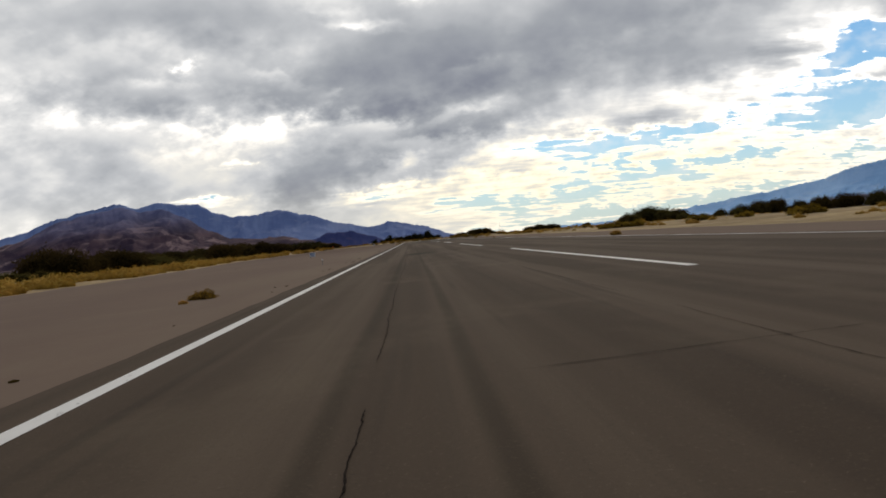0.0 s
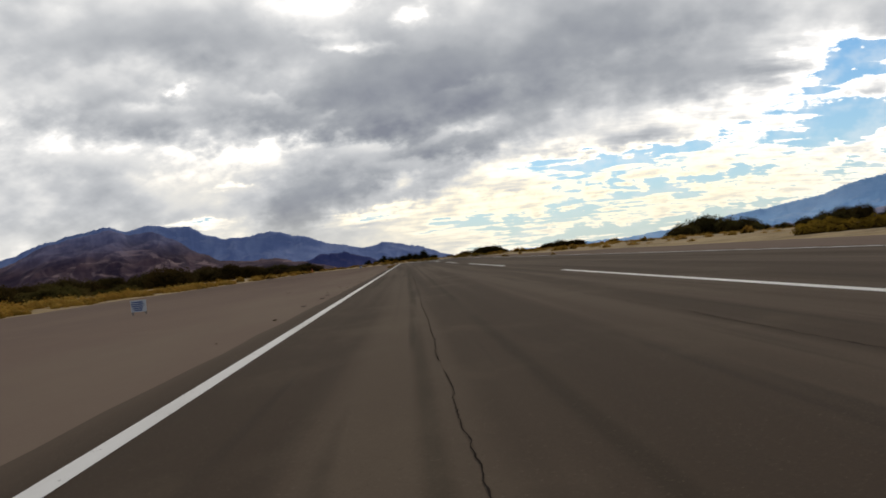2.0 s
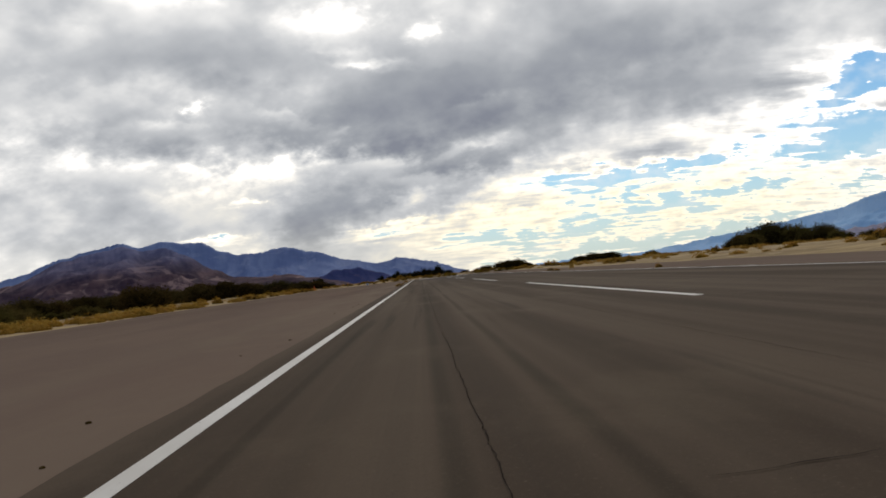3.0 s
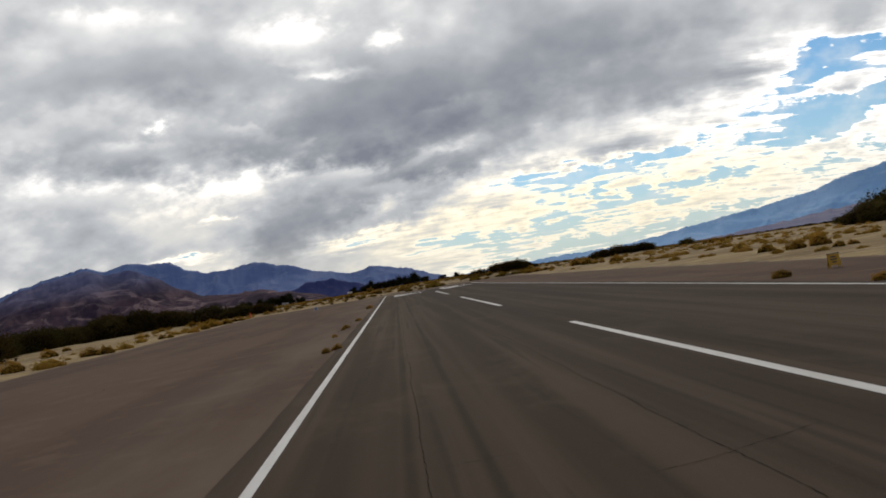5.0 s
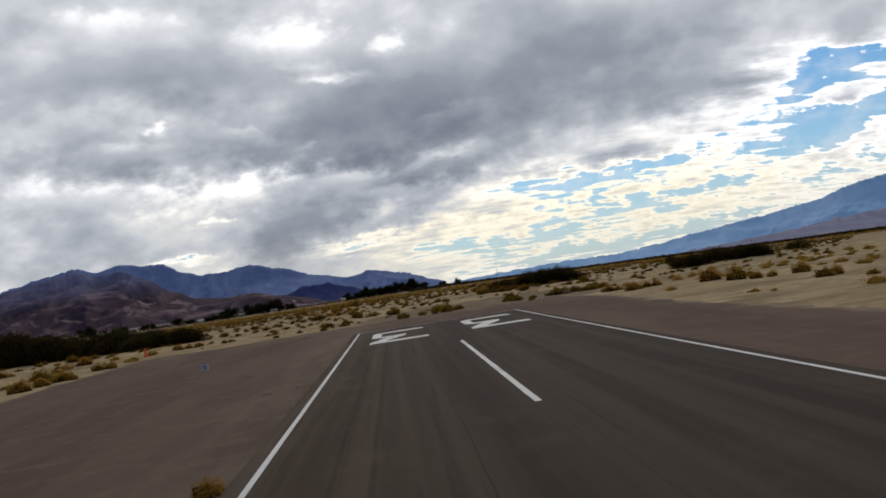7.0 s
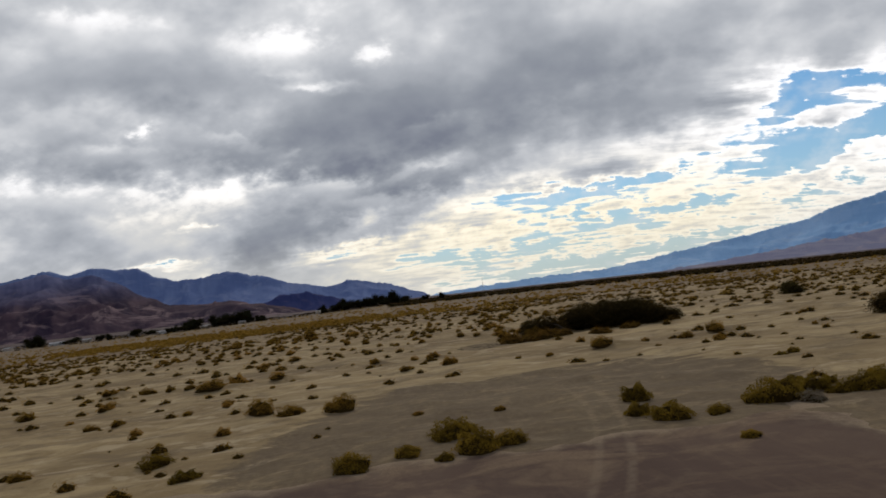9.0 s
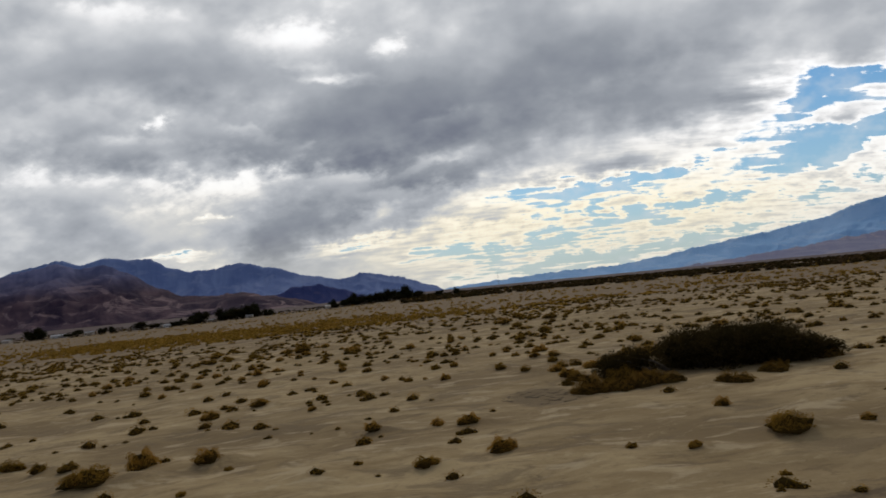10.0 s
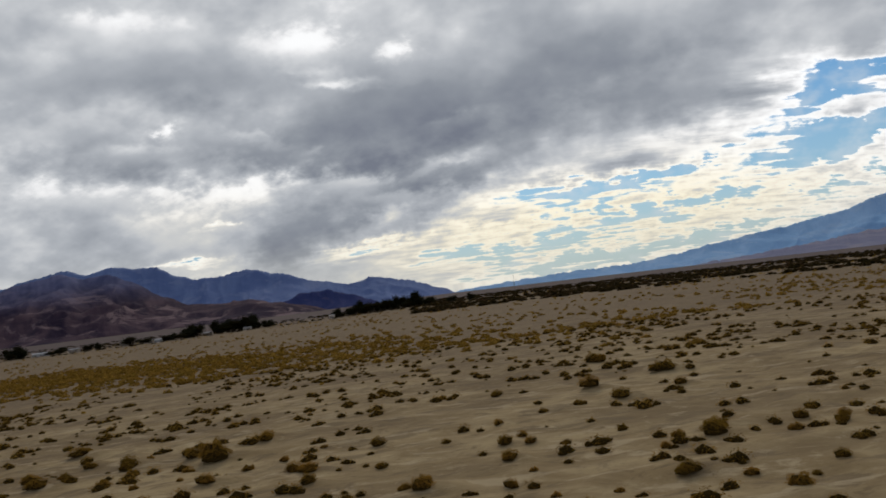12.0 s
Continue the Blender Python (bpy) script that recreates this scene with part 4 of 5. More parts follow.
range_("mountain_hill", "low hill before the far range, coloured dark blue with haze", HILL_LEFT, 3450, 3720, HAZED_DARK_ROCK, 0.3, 5.0)
range_("mountain_range_far", "far mountain range rising along the valley, coloured pale blue with haze", SKYLINE_RIGHT, 3900, 4500, HAZED_PALE_ROCK, 0.4, 8.0, floor=-90.0, rows=44)
range_("mountain_fan", "hazy grey gravel fan at the foot of the range", FAN_RIGHT, 2900, 3850, HAZED_FAN, 0.15, 3.0, floor=-90.0)


# ---------------------------------------------------------------- shrubs
def lobes_of(rnd, radius, count):
    """One full lobe and lower ones leaning on it: x, y, share of the size."""
    out = [(0.0, 0.0, 1.0)]
    for _ in range(count - 1):
        a_, k = rnd.uniform(0, 6.28), rnd.uniform(0.45, 0.75)
        out.append((radius * 0.85 * math.cos(a_), radius * 0.85 * math.sin(a_), k))
    return out


def tuft_arrays(rnd, radius, height, count, size, centres):
    """Blades standing off low domes, as vertices and triangles."""
    v, f = [], []
    weight = [c_[2] ** 2 for c_ in centres]
    for _ in range(count):
        cx, cy, cs = rnd.choices(centres, weight)[0]
        th, u = rnd.uniform(0, 2 * math.pi), 1 - 0.86 * rnd.random() ** 1.15
        ring = math.sqrt(1 - u * u)
        wob = 1 + 0.6 * noise.noise((2.2 * ring * math.cos(th) + cx * 5, 2.2 * ring * math.sin(th), 2.2 * u + cs * 7))
        k = rnd.uniform(0.80, 1.0) * cs
        px, py, pz = cx + radius * k * wob * ring * math.cos(th), cy + radius * k * wob * ring * math.sin(th), height * k * wob * (u * 0.95 + 0.03)
        out = 0.45 * Vector((ring * math.cos(th), ring * math.sin(th), u + 0.5)) + Vector((rnd.gauss(0, 0.5), rnd.gauss(0, 0.5), rnd.gauss(0, 0.4)))
        out.normalize()
        side = out.cross(Vector((rnd.gauss(0, 1), rnd.gauss(0, 1), rnd.gauss(0, 1)))).normalized()
        s_ = size * rnd.uniform(0.6, 1.3)
        p = Vector((px, py, pz)) - out * s_ * 0.6
        b_ = len(v)
        v += [(p - side * s_ * 0.45)[:], (p + side * s_ * 0.45)[:], (p + out * s_ * 1.05 + side * s_ * 0.2)[:]]
        f.append((b_, b_ + 1, b_ + 2))
    return v, f


def dome(bm, radius, height, seed, levels=2, lobes=((0, 0, 1),)):
    for cx, cy, cs in lobes:
        made = bmesh.ops.create_icosphere(bm, subdivisions=levels, radius=1.0)["verts"]
        for v_ in made:
            n_ = 1 + 0.6 * noise.noise((v_.co.x * 2.2 + cx * 5, v_.co.y * 2.2, v_.co.z * 2.2 + cs * 7))
            v_.co = Vector((cx + v_.co.x * radius * cs * n_, cy + v_.co.y * radius * cs * n_, max(-0.06, v_.co.z * height * cs * n_)))
    return bm


def mound_shrub(seed, radius, height, leaf):
    """A dome-shaped desert shrub: a solid core coloured as inner shade and a coat of leaf tufts."""
    rnd = random.Random(seed)
    root = tagged(new("desert_shrub"), "olive yellow dome-shaped saltbush on sand", "shrub", "desert shrubs")
    centres = lobes_of(rnd, radius, 1 + seed % 4)
    part("shade_core", dome(bmesh.new(), radius * 0.86, height * 0.78, seed * 1.7, 2, centres), CORE, root, "dark solid core coloured as the shade inside the shrub")
    v, f = tuft_arrays(rnd, radius, height, 3000 + 600 * len(centres), 0.036, centres)
    part_mesh("foliage", mesh_of("foliage", v, f, leaf), root)
    return root


def set_down(ob, x, y, turn=0.0, scale=1.0, squash=1.0, sink=0.03, name=""):
    m = Matrix.Translation((x, y, surface_height(x, y) - sink)) @ Matrix.Rotation(turn, 4, "Z") @ Matrix.Diagonal((scale, scale, scale * squash, 1))
    ob.matrix_basis = m
    return ob


def copy_down(ob, x, y, turn=0.0, scale=1.0, squash=1.0, sink=0.03):
    made = copy_thing(ob, Matrix())
    return set_down(made, x, y, turn, scale, squash, sink)


SHRUBS = [mound_shrub(21 + i, r, h, m) for i, (r, h, m) in enumerate(((0.62, 0.52, SAGE), (0.75, 0.5, SAGE), (0.55, 0.55, GOLD), (0.8, 0.62, SAGE), (0.5, 0.36, GOLD), (0.8, 0.62, BRUSH), (0.7, 0.6, BRUSH), (0.62, 0.44, GREEN_SAGE), (0.66, 0.42, GREEN_SAGE), (0.6, 0.42, GREEN_SAGE), (0.6, 0.5, PALE_DRY)))]
FIRST = [True] * len(SHRUBS)
PLACED = []


def shrub(kind, x, y, scale, label=""):
    turn = rng.uniform(0, 6.28)
    squash = rng.uniform(0.95, 1.35)
    if FIRST[kind]:
        ob, FIRST[kind] = set_down(SHRUBS[kind], x, y, turn, scale, squash), False
    else:
        ob = copy_down(SHRUBS[kind], x, y, turn, scale, squash)
    PLACED.append((x, y))
    return tagged(ob, label)


def spread_of(ob):
    """Mean breadth of a shrub's foliage."""
    c = np.array([v_.co[:2] for v_ in [k for k in ob.children if k.name.startswith("foliage")][0].data.vertices])
    return float(np.mean(np.percentile(c, 98, axis=0) - np.percentile(c, 2, axis=0)))


BREADTH = [spread_of(ob) for ob in SHRUBS]
# green ones at the end of the old pavement, one dry and grey
for i, (x, y, w) in enumerate(SPOTS + [(22.75, 63.6, 1.3), (24.4, 62.6, 1.0), (27.1, 61.6, 1.7), (28.5, 76.0, 0.8), (29.7, 76.3, 0.9)]):
    if y < 66 or x > 28 and y < 80:
        shrub(7 + i % 3, x, y, w * 1.04 / BREADTH[7 + i % 3], "olive green domed saltbush beside old pavement")
shrub(10, 20.8, 58.2, 1.35 / BREADTH[10], "pale grey dry shrub among green saltbush")
for i, (x, y, w) in enumerate(SPOTS):
    if y < 66:
        continue
    shrub((0, 1, 3, 0, 2, 4)[(i * 7) % 6] if w < 1.4 else (0, 1, 3)[i % 3], x, y, w / 1.62 * (1.05 if w < 1.2 else 0.95))
# small tumbled shrubs on the old pavement beside the edge line
for x, y, s_ in ((-12.0, -287.6, 0.46), (-12.2, -289.2, 0.22), (-10.5, -87.4, 0.32), (-10.3, -78.8, 0.42), (-9.5, -98.2, 0.38), (-9.95, -99.2, 0.36), (-9.85, -68.9, 0.3), (-10.4, -80.5, 0.3), (-9.9, -69.5, 0.35), (-10.0, -37.4, 0.6), (10.6, -245.7, 0.62), (10.3, -151, 0.45), (10.8, -100.0, 0.62), (10.1, -108.8, 0.6)):
    shrub(1 if s_ > 0.45 else 2, x, y, s_, "small dry tumbled shrub on the old pavement")

# golden mounds along both margins of the old pavement: x, y, width
MOUNDS_RIGHT = [
    (27.9, -182, 7.4), (42, -179, 4.4), (42.7, -194.4, 3.2), (43, -212, 3.8), (52, -225, 2.4), (42.1, -104.2, 1.5), (53.6, -105, 2.6), (49.4, -60, 4.0), (70, 48, 7.0), (64, 40, 4.0),
    (32.3, -47.4, 1.9), (27.1, -64.6, 1.9), (27.8, -68.2, 2.1), (29.8, -68.6, 2.2), (26.8, -77.1, 1.2), (28.6, -75.7, 0.9), (31.3, 30.2, 3.1), (32.3, 25.7, 2.9), (34.1, 22.6, 3.3),
    (37.1, 20.8, 2.9), (34.5, 10.3, 3.4), (27.0, 38.1, 3.2), (24.1, 44.9, 3.5), (24.1, 36.2, 2.9), (34.9, 4.7, 1.2),
]
MOUNDS_LEFT = [
    (-43.4, -35.1, 4.5), (-62.0, -5.3, 2.7), (-46.8, -49.9, 2.8), (-44.0, -3.9, 3.2), (-65.8, 11.2, 1.8), (-45.6, 38.0, 5.0), (-42.8, -27.9, 1.3),
    (-43.0, 25.1, 3.0), (-42.0, 14.2, 2.2), (-43.4, 30.2, 2.6), (-42.5, 34.4, 2.7), (-42.2, 46.4, 3.6), (-64.6, 68.0, 3.6), (-64.8, 93.0, 2.1), (-71.6, 96.0, 2.2), (-62.7, 82.0, 1.7), (-38.4, 73.4, 5.6),
    (-61.6, 90.4, 6.4), (-54.4, 72.5, 3.0), (-52.0, 55.0, 1.4), (-57.5, 30.0, 1.6),
]
for x, y, w in MOUNDS_RIGHT + MOUNDS_LEFT:
    n = max(1, round(w / 2.1))
    for k in range(n):
        sx, sy, size = x + (k - (n - 1) / 2) * w / (n + 0.4), y + rng.uniform(-0.5, 0.5) * (n > 1), w / n / 1.6 * rng.uniform(0.9, 1.15)
        if x > 0 and y < -150:
            shrub(7 + k % 3, sx, sy, size * 1.6, "olive green mounded scrub on sand beside old pavement")
        else:
            shrub((3, 2, 1)[k % 3] if w > 3 else (2, 3)[k % 2], sx, sy, size, "golden brown mounded scrub on sand beside old pavement")


def density(x, y):
    """How thick the scrub stands, 0 to 1."""
    o = outside(x, y)
    if o < 0.8 or (-2 < x < 24 and y < 84):
        return 0.0
    d = 0.36 + 0.70 * wave(x, y, 34, 17.0) + 0.85 * wave(x, y, 7, 23.0)
    d *= 0.35 + 0.65 * min(1.0, max(0.0, (y - 60) / 130.0)) if y > 40 else 0.8
    if x > 24 and y < 190:
        d = max(d, 0.5 * min(1.0, max(0.0, 0.45 + 1.2 * wave(x, y, 11, 45.0))))
    return max(0.0, min(1.0, d))


# the rest of those that can be told apart
tries = 0
while len(PLACED) < 299 and tries < 20000:
    tries += 1
    x, y = rng.uniform(-48, 62), rng.uniform(60, 205)
    if rng.random() < density(x, y) and all((x - p_) ** 2 + (y - q_) ** 2 > 2.2 for p_, q_ in PLACED) and not (12 < x < 37 and 112 < y < 142):
        if y < 150 and rng.random() < 0.8:
            continue
        shrub(rng.choice((0, 1, 2, 3, 4, 0, 3)), x, y, rng.uniform(0.4, 0.75) if y < 150 else rng.uniform(0.5, 1.15))


def scrub(name, label, spots, mats, blades, size, seed, core=CORE):
    """Uncounted scrub as one sheet of many small shrubs; a spot is x, y, radius, height."""
    rnd = random.Random(seed)
    variants = []
    for k in range(7):
        centres = lobes_of(rnd, 1.0, 1 + k % 3)
        v, f = tuft_arrays(rnd, 1.0, 1.0, blades, size, centres)
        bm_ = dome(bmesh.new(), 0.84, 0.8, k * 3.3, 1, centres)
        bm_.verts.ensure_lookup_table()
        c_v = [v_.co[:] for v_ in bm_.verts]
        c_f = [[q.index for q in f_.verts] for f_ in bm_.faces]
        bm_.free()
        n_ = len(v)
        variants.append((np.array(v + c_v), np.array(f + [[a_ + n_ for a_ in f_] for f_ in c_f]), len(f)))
    all_v, all_f, all_m, base = [], [], [], 0
    for x, y, r, h in spots:
        v, f, leaves = variants[rnd.randrange(7)]
        t = rnd.uniform(0, 6.28)
        rot = np.array([[math.cos(t), -math.sin(t), 0], [math.sin(t), math.cos(t), 0], [0, 0, 1]])
        all_v.append((v @ rot.T) * (r, r, h) + (x, y, ground_height(x, y) - 0.03))
        all_f.append(f + base)
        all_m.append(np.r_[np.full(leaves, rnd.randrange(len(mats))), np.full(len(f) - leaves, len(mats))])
        base += len(v)
    v, f, mi = np.concatenate(all_v), np.concatenate(all_f), np.concatenate(all_m)
    me = bpy.data.meshes.new(name)
    me.vertices.add(len(v))
    me.vertices.foreach_set("co", v.ravel())
    me.loops.add(len(f) * 3)
    me.loops.foreach_set("vertex_index", f.ravel())
    me.polygons.add(len(f))
    me.polygons.foreach_set("loop_start", np.arange(len(f)) * 3)
    for m in (*mats, core):
        me.materials.append(m)
    me.polygons.foreach_set("material_index", mi)
    me.update()
    me.validate()
    return tagged(new(name, me), label, "scrub", kind="stuff")


spots = []
for _ in range(26000):
    x, y = rng.uniform(-170, 170), rng.uniform(58, 330)
    if abs(x) < 25 + 0.62 * y and rng.random() < density(x, y) * (0.7 if y < 120 else 0.66) and all((x - p_) ** 2 + (y - q_) ** 2 > 1.6 for p_, q_ in PLACED[:225]):
        if -48 < x < 62 and y < 205 and rng.random() < 0.4:
            continue
        s_ = rng.uniform(0.3, 1.0) ** 1.2 * (0.78 if y < 120 else 1.0)
        spots.append((x, y, s_ * 1.0, s_ * 0.8))
scrub("desert_scrub", "low olive and golden saltbush scrub scattered over sand", spots, (SAGE, SAGE, GOLD), 170, 0.13, 5)
# margins of the old pavement: a golden, closer band on one side, sparser tufts on the other
spots = []
for _ in range(2300):
    y = rng.uniform(-300, 75)
    off = abs(rng.gauss(0, 7.5)) + 0.6
    x = edge_left(y) - off
    if rng.random() < (1.0 if y < -75 else 0.10) * min(1.0, max(0.0, 0.35 + 1.6 * wave(x, y, 6.5, 51.0))):
        s_ = rng.uniform(0.4, 1.5)
        spots.append((x, y, s_, s_ * 0.75))
for k in range(620):
    y = rng.uniform(-300, 62) if k < 110 else rng.uniform(-70, 66)
    x = edge_right(y) + (4 + abs(rng.gauss(0, 26)) if k < 110 else rng.uniform(9, 95))
    if k >= 110 and wave(x, y, 14, 61.0) < -0.05:
        continue
    s_ = rng.uniform(0.35, 1.05)
    spots.append((x, y, s_, s_ * 0.7))
scrub("verge_scrub", "golden and olive scrub along the pavement margin", spots, (PALE_GOLD, GOLD, PALE_GOLD, SAGE), 150, 0.14, 6, GOLD)
spots = []
for _ in range(9000):
    y = 330 + 900 * rng.random() ** 1.6
    x = y * rng.uniform(-0.62, 0.75)
    if rng.random() < 0.35 + 0.9 * wave(x, y, 60, 31.0):
        s_ = rng.uniform(0.5, 1.2)
        spots.append((x, y, s_ * 1.1, s_ * 0.8))
for _ in range(2300):
    x = rng.triangular(-200, 60, -120)
    y = 365 + 18 * wave(x, 0, 40, 2.0) + rng.gauss(0, 34) - 0.65 * x
    s_ = rng.uniform(0.6, 1.4)
    spots.append((x, y, s_, s_ * 0.7))
scrub("far_scrub", "golden brown scrub over the far desert flats", spots, (GOLD, SAGE), 26, 0.5, 7, GOLD)


# ---------------------------------------------------------------- mesquite
def mesquite(seed, lobes, leaves, size, leaf=MESQUITE, name="mesquite_bush", label="dark green spreading mesquite bush", category="bush", trunk=0.12):
    """Limbs from the ground into each lobe; leaf sprays over and inside the lobes. A lobe is x, y, z, radius, height."""
    rnd = random.Random(seed)
    root = tagged(new(name), label, category)
    bm = bmesh.new()
    for one, two in zip(lobes, lobes[1:]):
        rod(bm, (one[0] * 0.5, one[1] * 0.5, -0.06), (two[0] * 0.5, two[1] * 0.5, -0.06), trunk, trunk, 6)
    for x, y, z, r, h in lobes:
        for _ in range(3):
            p = Vector((x * 0.5 + rnd.uniform(-0.3, 0.3), y * 0.5 + rnd.uniform(-0.3, 0.3), -0.1))
            q = Vector((x + rnd.uniform(-0.4, 0.4) * r, y + rnd.uniform(-0.4, 0.4) * r, z + h * rnd.uniform(0.1, 0.6)))
            mid = p.lerp(q, 0.5) + Vector((rnd.uniform(-0.2, 0.2), rnd.uniform(-0.2, 0.2), 0.2)) * r
            rod(bm, p, mid, trunk, trunk * 0.7, 6)
            rod(bm, mid, q, trunk * 0.7, trunk * 0.25, 6)
    part("trunk", bm, BARK, root, "grey brown crooked limbs")
    # solid lobes fill the bush; its inner shade lies in their colour
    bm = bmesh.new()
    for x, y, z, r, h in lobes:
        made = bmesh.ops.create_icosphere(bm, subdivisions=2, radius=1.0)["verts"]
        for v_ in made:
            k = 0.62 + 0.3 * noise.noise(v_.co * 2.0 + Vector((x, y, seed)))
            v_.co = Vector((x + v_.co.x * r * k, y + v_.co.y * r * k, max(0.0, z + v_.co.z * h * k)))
    part("shade_core", bm, SHADE, root, "solid dark core coloured as the shade inside")
    v, f = [], []
    weight = [l[3] * l[3] for l in lobes]
    for _ in range(leaves):
        x, y, z, r, h = rnd.choices(lobes, weight)[0]
        d = Vector((rnd.gauss(0, 1), rnd.gauss(0, 1), rnd.gauss(0, 1))).normalized()
        lump = 1 + 0.5 * noise.noise((d.x * 2.2 + x, d.y * 2.2 + y, d.z * 2.2 + seed)) + 0.2 * noise.noise((d.x * 6, d.y * 6 + x, d.z * 6))
        k = rnd.uniform(0.35, 1.0) ** 0.4 * lump
        p = Vector((x + d.x * r * k, y + d.y * r * k, z + d.z * h * k))
        if p.z < 0.05:
            p.z = rnd.uniform(0.03, 0.4)
        s_ = size * rnd.uniform(0.5, 1.35)
        if rnd.random() < 0.05:
            p += d * s_ * 1.6
        u = (d + Vector((rnd.gauss(0, 0.6), rnd.gauss(0, 0.6), rnd.gauss(0.2, 0.5)))).normalized()
        w = u.cross(Vector((rnd.gauss(0, 1), rnd.gauss(0, 1), rnd.gauss(0, 1)))).normalized()
        b_ = len(v)
        v += [(p - u * s_ * 0.5)[:], (p + w * s_ * 0.3)[:], (p + u * s_ * 0.7)[:], (p - w * s_ * 0.3)[:]]
        f.append((b_, b_ + 1, b_ + 2, b_ + 3))
    part_mesh("crown", mesh_of("crown", v, f, leaf), root)
    return root


def lobes_for(seed, length, depth_, high, count):
    rnd = random.Random(seed)
    out = []
    for i in range(count):
        k = (i + 0.5) / count * 2 - 1
        r = depth_ * rnd.uniform(0.38, 0.6) * (1 - 0.35 * k * k)
        h = high * rnd.uniform(0.42, 0.62) * (1 - 0.3 * k * k)
        out.append((k * length / 2 * 0.85, rnd.uniform(-0.3, 0.3) * depth_, h * rnd.uniform(0.62, 0.9), r, h))
    return out


BUSHES = [
    mesquite(100 + i, lobes_for(100 + i, l, d, h, c), 9000, 0.25, leaf, label=words)
    for i, (l, d, h, c, leaf, words) in enumerate((
        (9, 6, 4.0, 5, DARK_BRUSH, ""), (12, 6, 3.6, 6, MESQUITE, ""), (7, 6, 4.6, 4, MESQUITE, ""),
        (10, 6, 3.4, 5, OLIVE, "olive green spreading mesquite bush"), (12, 7, 3.0, 6, RUSSET, "low russet brown brush on sand"),
    ))
]
for ob in BUSHES[:3]:
    tagged(ob, "dark green spreading mesquite bush")
fresh = [True] * 5


def bush(kind, x, y, scale, squash=1.0, turn=None, label=""):
    t = rng.uniform(0, 6.28) if turn is None else turn
    if fresh[kind]:
        fresh[kind] = False
        return tagged(set_down(BUSHES[kind], x, y, t, scale, squash, 0.1), label)
    return tagged(copy_down(BUSHES[kind], x, y, t, scale, squash, 0.1), label)


# the large clump in the flats beyond the runway, with a lower skirt of scrub
big = mesquite(77, [(-8.6, -0.6, 1.1, 2.2, 1.7), (-7.0, 0.9, 1.2, 2.3, 1.8), (-2.2, 2.0, 1.7, 2.9, 2.0), (-1.4, 5.6, 1.9, 2.8, 2.2), (1.4, 1.0, 1.9, 3.2, 2.1), (2.2, 5.4, 2.0, 3.2, 2.3), (5.0, 1.2, 1.9, 3.1, 2.1), (5.8, 5.0, 2.0, 3.0, 2.2), (8.0, 2.0, 1.3, 2.5, 1.6), (10.2, 2.6, 0.8, 1.8, 1.1)], 90000, 0.155, DARK_BRUSH, label="large dark mesquite clump spreading over pale sand")
set_down(big, 28.2, 126.0, radians(-14), 1.0, 0.86, 0.1)
for x, y, s_ in ((15.0, 121.8, 1.2), (16.2, 122.9, 1.7), (17.9, 121.4, 1.55), (18.9, 123.2, 1.9), (20.3, 121.6, 1.75), (21.6, 122.6, 1.5), (22.4, 120.4, 1.1), (31.0, 120.6, 1.2), (32.2, 121.2, 0.9), (38.6, 124.6, 1.1), (26.0, 117.8, 1.1), (27.2, 117.6, 1.1), (16.7, 130.2, 1.2), (15.2, 128.0, 0.9)):
    shrub(5 + int(s_ * 20) % 2, x, y, s_, "brown olive shrub at the foot of the mesquite clump")
for x, y, s_ in ((16.1, 132.2, 1.15), (15.9, 136.2, 1.0), (19.6, 136.0, 1.35), (21.2, 137.2, 1.3), (23.0, 138.6, 1.5), (24.6, 140.6, 1.6), (26.4, 142.0, 1.7), (28.2, 142.8, 1.6), (17.2, 139.4, 0.9), (18.8, 139.9, 0.9)):
    shrub((3, 1)[int(s_ * 20) % 2], x, y, s_, "olive mounded shrub behind the mesquite clump")
# a long dense thicket beyond the pavement, thinner towards the start, and scattered clumps across from it
for i in range(27):
    t = i / 26
    x, y = -46.5 - 50 * t, 103 + 16 * t + 3 * wave(i, 0, 2.3)
    bush((0, 1, 4, 2, 1)[i % 5], x + rng.uniform(-1, 1), y + rng.uniform(-3, 3), (0.85 + 0.9 * t) * rng.uniform(0.7, 1.2), rng.uniform(0.8, 1.15), radians(-28 + rng.uniform(-20, 20)))
for i in range(22):
    t = i / 21
    bush((0, 2, 1, 3, 2, 0, 3)[i % 7], -98 - 22 * t + rng.uniform(-4, 4), 108 - 130 * t, rng.uniform(1.2, 1.6), 1.0, radians(80 + rng.uniform(-30, 30)))
# beside the first stretch: a tall dark clump, then olive and russet brush with open sand between
for i in range(18):
    y = -215 + i * 12.5 + rng.uniform(-5, 5)
    k = (2, 0, 3, 4)[int(2 + 1.9 * wave(0, y, 45, 14.0))]
    bush(k, -80 + 9 * wave(0, y, 30, 4.0) + rng.uniform(-6, 6), y, rng.uniform(0.6, 1.5) * (0.75 if k > 2 else 1.1), rng.uniform(0.8, 1.15))
